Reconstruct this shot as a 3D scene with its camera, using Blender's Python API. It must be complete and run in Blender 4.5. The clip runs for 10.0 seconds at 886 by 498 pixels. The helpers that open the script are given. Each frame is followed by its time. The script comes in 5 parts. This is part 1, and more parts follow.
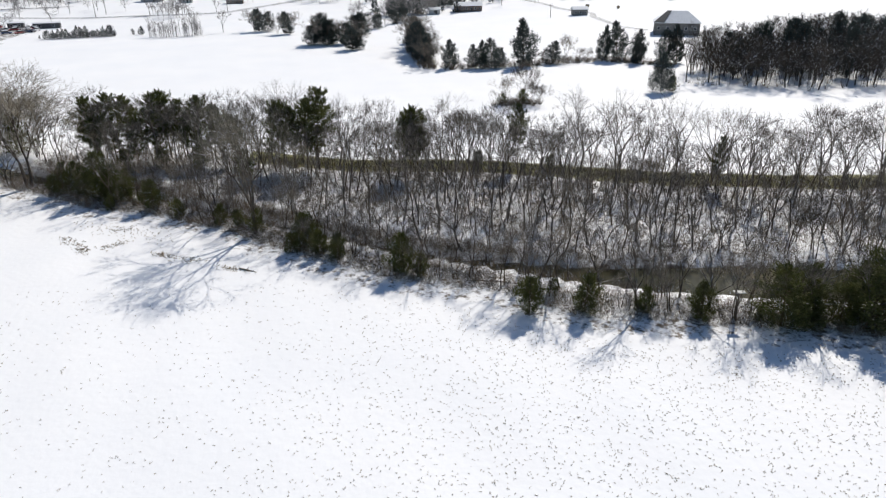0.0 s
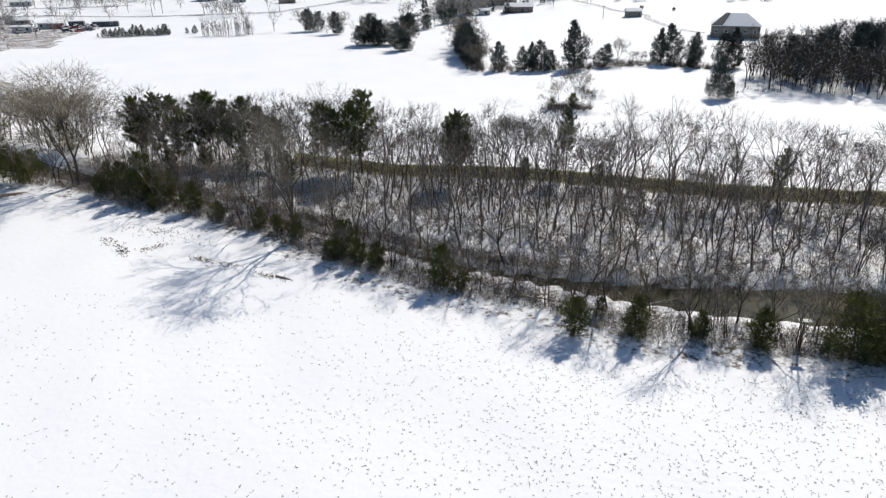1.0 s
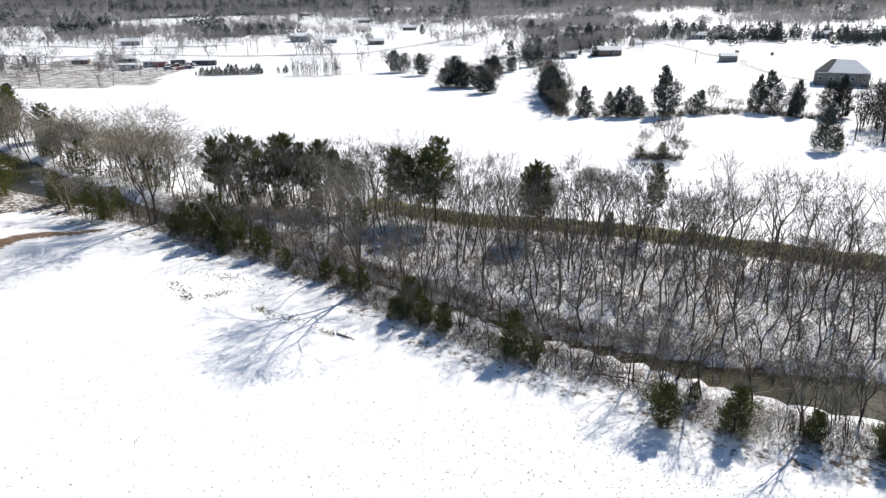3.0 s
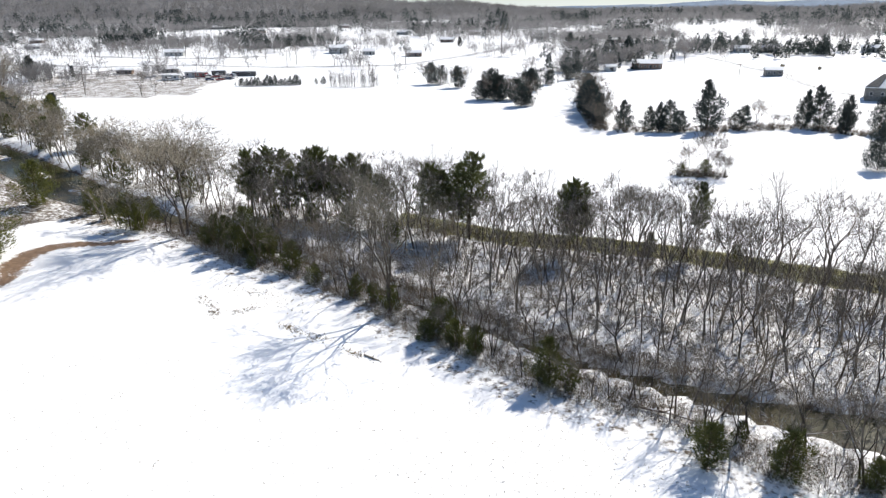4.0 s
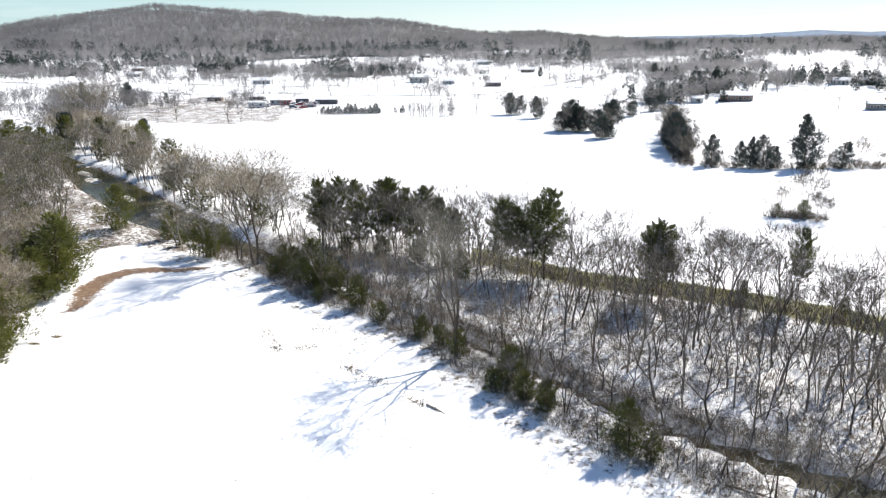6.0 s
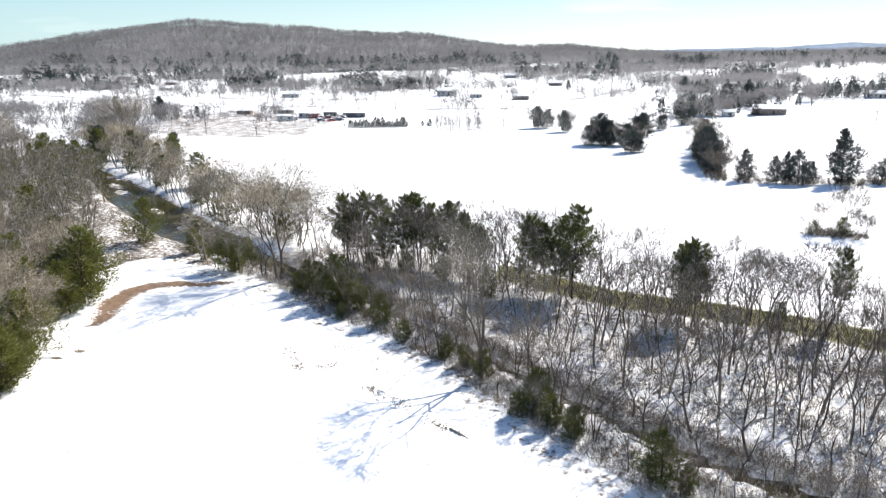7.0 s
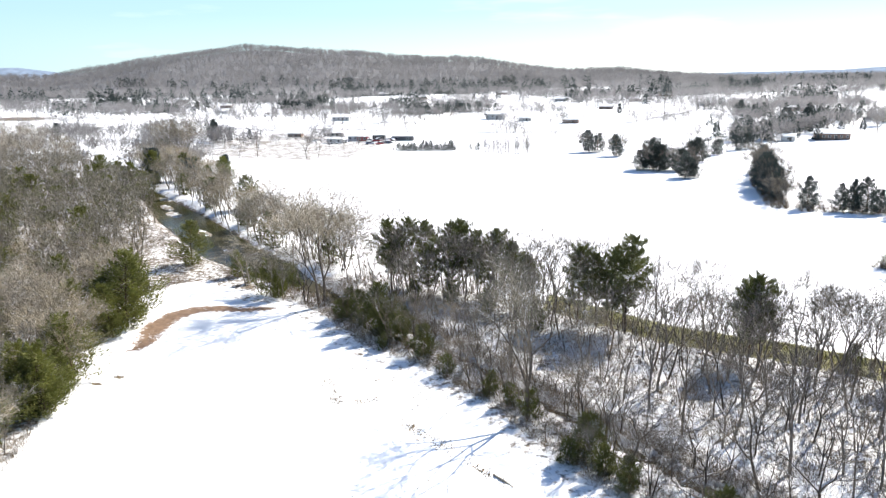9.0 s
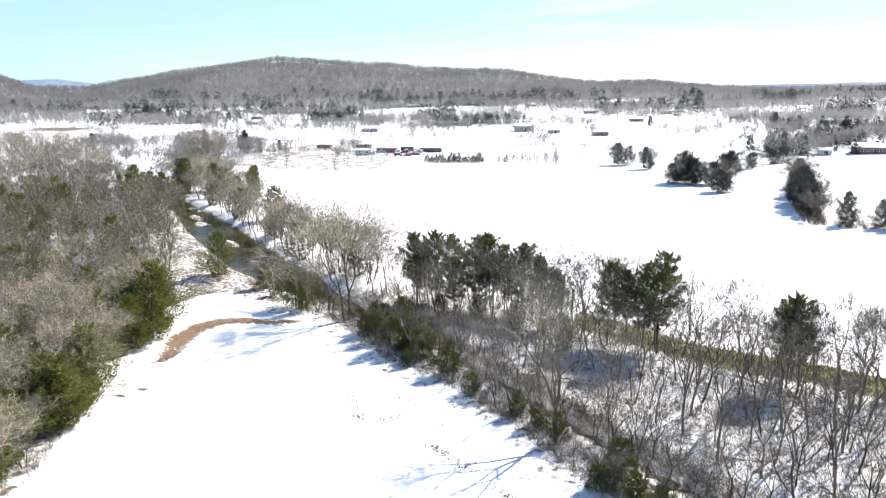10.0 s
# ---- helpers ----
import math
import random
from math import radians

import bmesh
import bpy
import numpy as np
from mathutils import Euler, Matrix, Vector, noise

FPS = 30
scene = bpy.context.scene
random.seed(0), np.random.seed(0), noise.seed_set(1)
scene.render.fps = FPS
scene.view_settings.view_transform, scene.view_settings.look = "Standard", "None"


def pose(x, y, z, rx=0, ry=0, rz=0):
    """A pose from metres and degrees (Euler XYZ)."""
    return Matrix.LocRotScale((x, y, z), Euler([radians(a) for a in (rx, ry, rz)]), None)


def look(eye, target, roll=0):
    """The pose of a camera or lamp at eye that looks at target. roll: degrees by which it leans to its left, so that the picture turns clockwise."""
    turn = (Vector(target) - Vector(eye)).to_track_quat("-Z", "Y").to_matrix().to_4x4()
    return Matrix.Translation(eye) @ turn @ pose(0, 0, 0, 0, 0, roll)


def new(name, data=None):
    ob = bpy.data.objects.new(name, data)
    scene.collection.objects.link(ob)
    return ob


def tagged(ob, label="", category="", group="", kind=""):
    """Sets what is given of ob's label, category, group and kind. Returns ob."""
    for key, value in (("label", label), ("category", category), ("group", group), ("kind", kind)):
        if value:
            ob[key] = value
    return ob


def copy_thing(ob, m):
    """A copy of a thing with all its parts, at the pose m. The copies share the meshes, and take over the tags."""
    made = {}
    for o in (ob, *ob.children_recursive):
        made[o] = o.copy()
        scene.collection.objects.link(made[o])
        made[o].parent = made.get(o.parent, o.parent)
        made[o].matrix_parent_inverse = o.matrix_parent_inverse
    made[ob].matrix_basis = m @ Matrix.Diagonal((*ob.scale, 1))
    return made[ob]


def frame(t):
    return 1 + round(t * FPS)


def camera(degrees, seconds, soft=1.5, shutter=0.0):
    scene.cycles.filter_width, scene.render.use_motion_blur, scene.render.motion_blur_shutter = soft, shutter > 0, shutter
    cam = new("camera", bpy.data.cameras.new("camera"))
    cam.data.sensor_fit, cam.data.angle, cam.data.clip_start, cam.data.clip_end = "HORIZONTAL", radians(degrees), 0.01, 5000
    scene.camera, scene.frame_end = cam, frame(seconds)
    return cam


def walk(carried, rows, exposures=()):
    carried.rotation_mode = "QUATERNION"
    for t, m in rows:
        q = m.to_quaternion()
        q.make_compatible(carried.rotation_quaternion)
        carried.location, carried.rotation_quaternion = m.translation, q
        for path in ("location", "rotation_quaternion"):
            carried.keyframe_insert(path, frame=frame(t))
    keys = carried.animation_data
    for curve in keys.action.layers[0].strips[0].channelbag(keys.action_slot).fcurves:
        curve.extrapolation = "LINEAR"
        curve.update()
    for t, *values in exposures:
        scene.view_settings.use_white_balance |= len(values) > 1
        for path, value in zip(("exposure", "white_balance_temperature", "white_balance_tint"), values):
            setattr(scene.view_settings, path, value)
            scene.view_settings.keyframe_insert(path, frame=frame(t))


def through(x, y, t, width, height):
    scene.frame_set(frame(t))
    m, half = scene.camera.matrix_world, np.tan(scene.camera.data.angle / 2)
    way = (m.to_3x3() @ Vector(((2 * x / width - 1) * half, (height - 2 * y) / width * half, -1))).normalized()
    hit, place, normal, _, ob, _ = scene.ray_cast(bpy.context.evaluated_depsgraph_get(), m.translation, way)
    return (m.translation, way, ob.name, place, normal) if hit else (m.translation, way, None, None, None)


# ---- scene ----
cam = camera(65.9, 10.0, soft=1.25)
PATH = [
    (0, (-0.735, -9.123, 34.632), (-0.433, -7.316, 33.83), -0.7),
    (0.5, (-0.33, -7.4, 34.635), (-0.085, -5.584, 33.834), -0.7),
    (1, (0.027, -5.692, 34.633), (0.202, -3.868, 33.833), -0.7),
    (1.5, (0.337, -3.888, 34.651), (0.439, -2.057, 33.852), -0.7),
    (2, (0.623, -2.211, 34.72), (0.668, -0.373, 33.933), -0.7),
    (2.5, (0.809, -0.664, 34.788), (0.808, 1.196, 34.053), -0.7),
    (4, (0.955, 3.657, 34.894), (0.809, 5.537, 34.228), -0.6),
    (4.5, (0.929, 5.043, 34.903), (0.729, 6.925, 34.256), -0.5),
    (5, (0.9, 6.313, 34.92), (0.645, 8.196, 34.294), -0.6),
    (5.5, (0.815, 7.492, 34.929), (0.504, 9.371, 34.321), -0.7),
    (6, (0.693, 8.559, 34.932), (0.331, 10.436, 34.344), -0.6),
    (7.5, (0.262, 11.414, 34.987), (-0.208, 13.283, 34.451), -0.8),
    (8, (0.092, 12.269, 34.996), (-0.408, 14.134, 34.476), -0.7),
    (8.5, (-0.141, 13.173, 35.001), (-0.673, 15.033, 34.497), -0.8),
    (9, (-0.373, 14.042, 35.008), (-0.947, 15.895, 34.52), -0.9),
    (9.5, (-0.63, 14.86, 35.035), (-1.242, 16.704, 34.564), -0.9),
    (10, (-0.836, 15.657, 35.083), (-1.487, 17.492, 34.628), -0.8),
]
walk(cam, [(t, look(eye, aim, roll)) for t, eye, aim, roll in PATH],
     exposures=[(0, -0.1, 6550, 10), (2.5, 0.1, 6550, 10), (5, 0.6, 6550, 10), (7.5, 0.95, 6550, 10), (10, 1.15, 6550, 10)])



# ---- light ----
SUN_AZ, SUN_EL = 34.0, 41.0      # clockwise from +y, and above the horizon
sky_world = bpy.data.worlds.new("winter_sky")
scene.world = sky_world
sky_world.use_nodes = True
wn = sky_world.node_tree
sky_tex = wn.nodes.new("ShaderNodeTexSky")
sky_tex.sky_type = "NISHITA"
sky_tex.sun_disc = False
sky_tex.sun_elevation = radians(SUN_EL)
sky_tex.sun_rotation = radians(SUN_AZ)
sky_tex.air_density, sky_tex.dust_density, sky_tex.ozone_density = 1.0, 0.15, 4.0
wn.nodes["Background"].inputs[1].default_value = 0.09
# pale haze low over the land, a few thin clouds, clear blue above
sky_co = wn.nodes.new("ShaderNodeTexCoord")
sky_sep = wn.nodes.new("ShaderNodeSeparateXYZ")
wn.links.new(sky_co.outputs["Generated"], sky_sep.inputs[0])
haze_amount = wn.nodes.new("ShaderNodeMapRange")
for i, v in ((1, -0.02), (2, 0.3), (3, 0.95), (4, 0.0)):
    haze_amount.inputs[i].default_value = v
wn.links.new(sky_sep.outputs[2], haze_amount.inputs[0])
sun_side = wn.nodes.new("ShaderNodeVectorMath")
sun_side.operation = "DOT_PRODUCT"
sun_side.inputs[1].default_value = (0.56, 0.83, 0.0)
wn.links.new(sky_co.outputs["Generated"], sun_side.inputs[0])
haze_tone = wn.nodes.new("ShaderNodeValToRGB")
haze_tone.color_ramp.elements[0].position, haze_tone.color_ramp.elements[0].color = 0.0, (2.8, 4.5, 5.0, 1)
haze_tone.color_ramp.elements[1].position, haze_tone.color_ramp.elements[1].color = 0.8, (3.3, 4.8, 5.2, 1)
wn.links.new(sun_side.outputs["Value"], haze_tone.inputs[0])
cloud_map = wn.nodes.new("ShaderNodeMapping")
cloud_map.inputs["Scale"].default_value = (2.0, 2.0, 16.0)
wn.links.new(sky_co.outputs["Generated"], cloud_map.inputs[0])
cloud = wn.nodes.new("ShaderNodeTexNoise")
cloud.inputs["Scale"].default_value, cloud.inputs["Detail"].default_value = 1.6, 5.0
wn.links.new(cloud_map.outputs[0], cloud.inputs["Vector"])
cloud_cut = wn.nodes.new("ShaderNodeMapRange")
for i, v in ((1, 0.6), (2, 0.85), (3, 0.0), (4, 0.6)):
    cloud_cut.inputs[i].default_value = v
wn.links.new(cloud.outputs["Fac"], cloud_cut.inputs[0])


def sky_mix(fac, a, b):
    n = wn.nodes.new("ShaderNodeMix")
    n.data_type = "RGBA"
    wn.links.new(fac, n.inputs[0])
    wn.links.new(a, n.inputs[6])
    if isinstance(b, tuple):
        n.inputs[7].default_value = b
    else:
        wn.links.new(b, n.inputs[7])
    return n.outputs[2]


rim = wn.nodes.new("ShaderNodeMapRange")
for i, v in ((1, -0.01), (2, 0.085), (3, 0.8), (4, 0.0)):
    rim.inputs[i].default_value = v
wn.links.new(sky_sep.outputs[2], rim.inputs[0])
low_sun = wn.nodes.new("ShaderNodeMapRange")
for i, v in ((1, 0.05), (2, 0.9), (3, 0.1), (4, 1.0)):
    low_sun.inputs[i].default_value = v
wn.links.new(sun_side.outputs["Value"], low_sun.inputs[0])
rim_sun = wn.nodes.new("ShaderNodeMath")
rim_sun.operation = "MULTIPLY"
wn.links.new(rim.outputs[0], rim_sun.inputs[0])
wn.links.new(low_sun.outputs[0], rim_sun.inputs[1])
hazy = sky_mix(haze_amount.outputs[0], sky_tex.outputs[0], sky_mix(rim_sun.outputs[0], haze_tone.outputs[0], (8.2, 8.4, 8.2, 1)))
wn.links.new(sky_mix(cloud_cut.outputs[0], hazy, (8.0, 8.1, 8.0, 1)), wn.nodes["Background"].inputs[0])
sun = new("sun", bpy.data.lights.new("sun", "SUN"))
sun.data.energy, sun.data.angle, sun.data.color = 4.9, radians(0.55), (1.0, 0.94, 0.85)
sx, sy = math.sin(radians(SUN_AZ)), math.cos(radians(SUN_AZ))
sun.matrix_basis = look((200 * sx, 200 * sy, 200 * math.tan(radians(SUN_EL))), (0, 0, 0))


# ---- materials ----
def shader(name, rough=0.8, spec=0.3):
    m = bpy.data.materials.new(name)
    m.use_nodes = True
    nt = m.node_tree
    b = nt.nodes["Principled BSDF"]
    b.inputs["Roughness"].default_value = rough
    b.inputs["Specular IOR Level"].default_value = spec
    return m, nt, b


def noise_node(nt, scale, detail=4.0, rough=0.55):
    n = nt.nodes.new("ShaderNodeTexNoise")
    n.inputs["Scale"].default_value, n.inputs["Detail"].default_value = scale, detail
    n.inputs["Roughness"].default_value = rough
    geo = nt.nodes.new("ShaderNodeNewGeometry")
    nt.links.new(geo.outputs["Position"], n.inputs["Vector"])
    return n.outputs["Fac"]


def ramp(nt, fac, stops):
    r = nt.nodes.new("ShaderNodeValToRGB")
    e = r.color_ramp.elements
    while len(e) < len(stops):
        e.new(0.5)
    for i, (p, c) in enumerate(stops):
        e[i].position, e[i].color = p, (*c, 1)
    nt.links.new(fac, r.inputs[0])
    return r.outputs[0]


def mix(nt, fac, a, b, mode="MIX"):
    n = nt.nodes.new("ShaderNodeMix")
    n.data_type, n.blend_type = "RGBA", mode
    for sock, v in ((n.inputs[0], fac), (n.inputs[6], a), (n.inputs[7], b)):
        if isinstance(v, (int, float)):
            sock.default_value = v
        elif isinstance(v, tuple):
            sock.default_value = (*v, 1)
        else:
            nt.links.new(v, sock)
    return n.outputs[2]


def maths(nt, op, a, b=0.0, clamp=False):
    n = nt.nodes.new("ShaderNodeMath")
    n.operation, n.use_clamp = op, clamp
    for sock, v in ((n.inputs[0], a), (n.inputs[1], b)):
        if isinstance(v, (int, float)):
            sock.default_value = v
        else:
            nt.links.new(v, sock)
    return n.outputs[0]


def bump(nt, b, height, strength, dist):
    n = nt.nodes.new("ShaderNodeBump")
    n.inputs["Strength"].default_value, n.inputs["Distance"].default_value = strength, dist
    nt.links.new(height, n.inputs["Height"])
    nt.links.new(n.outputs[0], b.inputs["Normal"])


def plain(name, dark, light, scale=3.0, rough=0.8, spec=0.3, relief=0.0, snow=0.0, vary="", spread=0.75, thin=0.0, through=(1.0, 1.05, 0.62)):
    """Two-tone surface with coarse and fine variation; snow lies on what faces up."""
    m, nt, b = shader(name, rough, spec)
    col = ramp(nt, noise_node(nt, scale), [(0.3, dark), (0.7, light)])
    fine = noise_node(nt, scale * 9, 3)
    col = mix(nt, 0.5, col, ramp(nt, fine, [(0.3, (0.55, 0.55, 0.55)), (0.7, (1.3, 1.3, 1.3))]), "MULTIPLY")
    if vary:
        src = nt.nodes.new("ShaderNodeObjectInfo") if vary == "object" else nt.nodes.new("ShaderNodeNewGeometry")
        out = src.outputs["Random"] if vary == "object" else src.outputs["Random Per Island"]
        col = mix(nt, spread, col, ramp(nt, out, [(0.0, (0.5, 0.52, 0.5)), (0.5, (0.95, 0.95, 0.95)), (1.0, (1.5, 1.42, 1.2))]), "MULTIPLY")
    if snow:
        geo = nt.nodes.new("ShaderNodeNewGeometry")
        sep = nt.nodes.new("ShaderNodeSeparateXYZ")
        nt.links.new(geo.outputs["Normal"], sep.inputs[0])
        up = maths(nt, "MULTIPLY", maths(nt, "SUBTRACT", sep.outputs[2], 0.35), 3.0, True)
        patch = maths(nt, "MULTIPLY", maths(nt, "SUBTRACT", noise_node(nt, 0.9, 3), 1.0 - snow), 8.0, True)
        col = mix(nt, maths(nt, "MULTIPLY", up, patch), col, (0.82, 0.84, 0.87))
    nt.links.new(col, b.inputs["Base Color"])
    if thin:
        leaf, both = nt.nodes.new("ShaderNodeBsdfTranslucent"), nt.nodes.new("ShaderNodeMixShader")
        nt.links.new(mix(nt, 1.0, col, through, "MULTIPLY"), leaf.inputs["Color"])
        both.inputs[0].default_value = thin
        nt.links.new(b.outputs[0], both.inputs[1])
        nt.links.new(leaf.outputs[0], both.inputs[2])
        nt.links.new(both.outputs[0], nt.nodes["Material Output"].inputs["Surface"])
    if relief:
        bump(nt, b, fine, 0.6, relief)
    return m


def ground_material():
    m, nt, b = shader("snowy_ground", 0.75, 0.25)

    def attr(name):
        a = nt.nodes.new("ShaderNodeAttribute")
        a.attribute_name = name
        return a.outputs["Fac"]
    snow = ramp(nt, noise_node(nt, 0.05, 5), [(0.3, (0.84, 0.855, 0.875)), (0.7, (0.89, 0.895, 0.9))])
    leaf = ramp(nt, noise_node(nt, 3.0, 6, 0.7), [(0.3, (0.06, 0.046, 0.034)), (0.55, (0.15, 0.118, 0.085)), (0.75, (0.26, 0.21, 0.155))])
    grass = ramp(nt, noise_node(nt, 2.0, 6, 0.7), [(0.3, (0.1, 0.105, 0.03)), (0.55, (0.2, 0.19, 0.062)), (0.75, (0.33, 0.29, 0.13))])
    soil = ramp(nt, noise_node(nt, 1.5, 6, 0.7), [(0.3, (0.06, 0.04, 0.025)), (0.7, (0.17, 0.12, 0.075))])

    def cover(name, scale, soft, gain=1.0):
        """Breaks the amount of cover into patches with torn rims."""
        n = maths(nt, "ADD", maths(nt, "MULTIPLY", noise_node(nt, scale, 6, 0.7), 0.72), maths(nt, "MULTIPLY", noise_node(nt, scale * 0.16, 3), 0.28))
        n = maths(nt, "ADD", maths(nt, "MULTIPLY", n, gain), 0.5 - 0.5 * gain)
        lim = maths(nt, "SUBTRACT", 0.86, maths(nt, "MULTIPLY", attr(name), 0.72))
        return maths(nt, "MULTIPLY", maths(nt, "SUBTRACT", n, lim), soft, True)
    col = mix(nt, cover("litter", 1.3, 9.0), snow, leaf)
    # far litter, greyed so that its colour carries the haze of distance
    hazed_duff = ramp(nt, noise_node(nt, 0.4, 6, 0.7), [(0.3, (0.125, 0.123, 0.123)), (0.7, (0.185, 0.182, 0.182))])
    col = mix(nt, cover("hazed_duff", 0.12, 5.0), col, hazed_duff)
    col = mix(nt, cover("grass", 0.9, 7.0), col, grass)
    col = mix(nt, cover("soil", 0.8, 8.0), col, soil)
    dirt = ramp(nt, noise_node(nt, 1.1, 6, 0.7), [(0.3, (0.11, 0.07, 0.045)), (0.7, (0.27, 0.18, 0.12))])
    col = mix(nt, cover("track", 1.6, 5.0, 2.4), col, dirt)
    nt.links.new(col, b.inputs["Base Color"])
    bump(nt, b, maths(nt, "ADD", noise_node(nt, 1.2, 5), noise_node(nt, 0.25, 3)), 0.16, 0.2)
    return m


M_ground = ground_material()
M_bark = plain("grey_bark", (0.055, 0.045, 0.037), (0.15, 0.126, 0.106), 2.5, 0.9, 0.15, 0.02, 0.5, "object")
M_twig = plain("bare_twigs", (0.115, 0.099, 0.085), (0.27, 0.236, 0.204), 0.35, 0.85, 0.2, 0.0, 0.36, "object")
M_woodtwig = plain("tan_grey_twigs", (0.19, 0.163, 0.128), (0.38, 0.332, 0.262), 0.2, 0.85, 0.2, 0.0, 0.44, "object")
M_brush = plain("dry_brush", (0.09, 0.07, 0.05), (0.26, 0.20, 0.14), 0.5, 0.9, 0.15, 0.0, 0.58, "island")
M_pinebark = plain("pine_bark", (0.05, 0.035, 0.026), (0.12, 0.085, 0.06), 3.0, 0.9, 0.15, 0.02, 0.0, "object")
M_pine = plain("pine_needles", (0.05, 0.062, 0.024), (0.13, 0.14, 0.055), 0.5, 0.65, 0.3, 0.0, 0.0, "island", 0.35, 0.3)
M_cedar = plain("cedar_foliage", (0.046, 0.056, 0.018), (0.13, 0.135, 0.041), 0.45, 0.7, 0.25, 0.0, 0.0, "island", 0.35, 0.18)
M_olive = plain("olive_cedar_foliage", (0.075, 0.084, 0.026), (0.185, 0.187, 0.056), 0.45, 0.7, 0.25, 0.0, 0.0, "island", 0.35, 0.3)
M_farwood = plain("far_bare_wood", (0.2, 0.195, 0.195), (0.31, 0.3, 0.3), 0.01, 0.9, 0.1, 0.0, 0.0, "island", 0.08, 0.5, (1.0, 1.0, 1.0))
M_fargreen = plain("far_evergreen", (0.04, 0.051, 0.05), (0.092, 0.108, 0.104), 0.02, 0.8, 0.1, 0.0, 0.0, "island", 0.3, 0.25, (0.95, 1.0, 1.0))
M_stub = plain("stubble", (0.19, 0.15, 0.105), (0.4, 0.33, 0.24), 1.5, 0.9, 0.1, 0.0, 0.0, "island")
M_sand = plain("tan_gravel", (0.2, 0.16, 0.11), (0.36, 0.3, 0.22), 0.9, 0.9, 0.2, 0.04, 0.5)
M_log = plain("weathered_log", (0.16, 0.13, 0.1), (0.4, 0.35, 0.29), 3.0, 0.85, 0.2, 0.02, 0.5)


# ---- the lie of the land ----
CREEK = [(140, 28, 9), (92, 41, 8), (62, 50, 7.5), (46, 54.5, 7.2), (36, 57, 5.8), (28, 59.5, 4.2), (20, 63.5, 2.6), (11, 68, 1.5), (1, 75, 1.2), (-11, 84.5, 1.1), (-24, 95, 1.1),
         (-38, 105, 1.3), (-50, 112.5, 3.4), (-61, 119.5, 5.5), (-73, 128.5, 8.5), (-84, 135, 10), (-100, 148.5, 10.5), (-121, 166, 10.5), (-139, 181.5, 8), (-160, 200, 5), (-195, 226, 3.5), (-240, 262, 5), (-300, 300, 6)]
EDGE = [(140, 8), (90, 25), (50, 39.5), (35, 45), (23.6, 48.5), (16, 56), (5, 61), (-7, 71.3), (-16.5, 81), (-26, 88), (-37, 93.5), (-46, 101.5), (-54, 107), (-64, 109.5), (-76, 114)]
CREEK_WOOD = [(-54, 121), (-40, 111), (-25, 100.5), (-11, 90), (2, 81), (13, 74), (24, 68), (34, 63.5), (47, 60.5), (62, 57), (95, 47), (130, 38), (130, 66), (95, 79),
              (87, 81), (72, 85), (55, 90), (38, 97), (28, 100.5), (16, 104), (3, 108), (-10, 115), (-25, 123), (-45, 129)]
LEFT_WOOD = [(-54, 50), (-59, 61), (-64, 71), (-70, 81), (-75, 93), (-82, 105), (-79, 113), (-68, 112), (-61, 113.5), (-67, 121), (-86, 135.5), (-107, 155), (-128, 172), (-158, 195), (-235, 240), (-300, 200), (-300, 90), (-140, 20), (-70, 10)]
GREEN = [(-30, 125), (-12, 116), (3, 108), (15, 105.8), (27, 102.2), (38, 97.2), (55, 89.2), (73, 84.2), (88, 81.2), (130, 68)]


OPEN_BANK = [(-150, 186), (-133, 187), (-109, 163), (-84, 141), (-62, 122), (-57, 112), (-66, 106), (-84, 108), (-94, 120), (-122, 157)]
# open snowfields among the valley's trees
FIELDS = [[(-62, 498), (26, 493), (30, 600), (-64, 640)], [(150, 540), (240, 575), (265, 765), (190, 775), (150, 620)], [(-400, 440), (-290, 455), (-300, 560), (-420, 590)],
          [(-500, 300), (-325, 305), (-325, 430), (-500, 440)], [(-280, 600), (-235, 615), (-215, 665), (-285, 680)], [(-130, 610), (-70, 650), (-100, 700), (-160, 690)], [(140, 300), (240, 330), (230, 425), (135, 440), (128, 380)]]
TRACK = [(-56.5, 103.5, 1.4), (-60, 102.6, 2.2), (-64, 102, 2.6), (-67.6, 100.4, 3.4), (-69.8, 97, 4.0), (-69.2, 92.5, 4.0), (-67.2, 88, 3.4), (-65.6, 84.6, 2.0), (-65, 82.6, 0.8)]


def along(poly, x, y):
    """Distance to a polyline, its third value there, and the side (positive to the right of its run)."""
    best, third, side = np.full(x.shape, 1e9), np.zeros(x.shape), np.zeros(x.shape)
    for a, b in zip(poly, poly[1:]):
        dx, dy = b[0] - a[0], b[1] - a[1]
        s = np.clip(((x - a[0]) * dx + (y - a[1]) * dy) / (dx * dx + dy * dy), 0, 1)
        d = np.hypot(x - a[0] - s * dx, y - a[1] - s * dy)
        near = d < best
        best = np.where(near, d, best)
        if len(a) > 2:
            third = np.where(near, a[2] + s * (b[2] - a[2]), third)
        side = np.where(near, np.sign((y - a[1]) * -dx + (x - a[0]) * dy), side)
    return best, third, side


def inside(poly, x, y):
    hit = np.zeros(np.shape(x), bool)
    for (ax, ay), (bx, by) in zip(poly, poly[1:] + poly[:1]):
        if ay != by:
            hit ^= ((ay > y) != (by > y)) & (x < (bx - ax) * (y - ay) / (by - ay) + ax)
    return hit


def in_fields(x, y):
    return np.any([inside(f, x, y) for f in FIELDS], axis=0)


def ease(a, b, v):
    s = np.clip((v - a) / (b - a), 0, 1)
    return s * s * (3 - 2 * s)


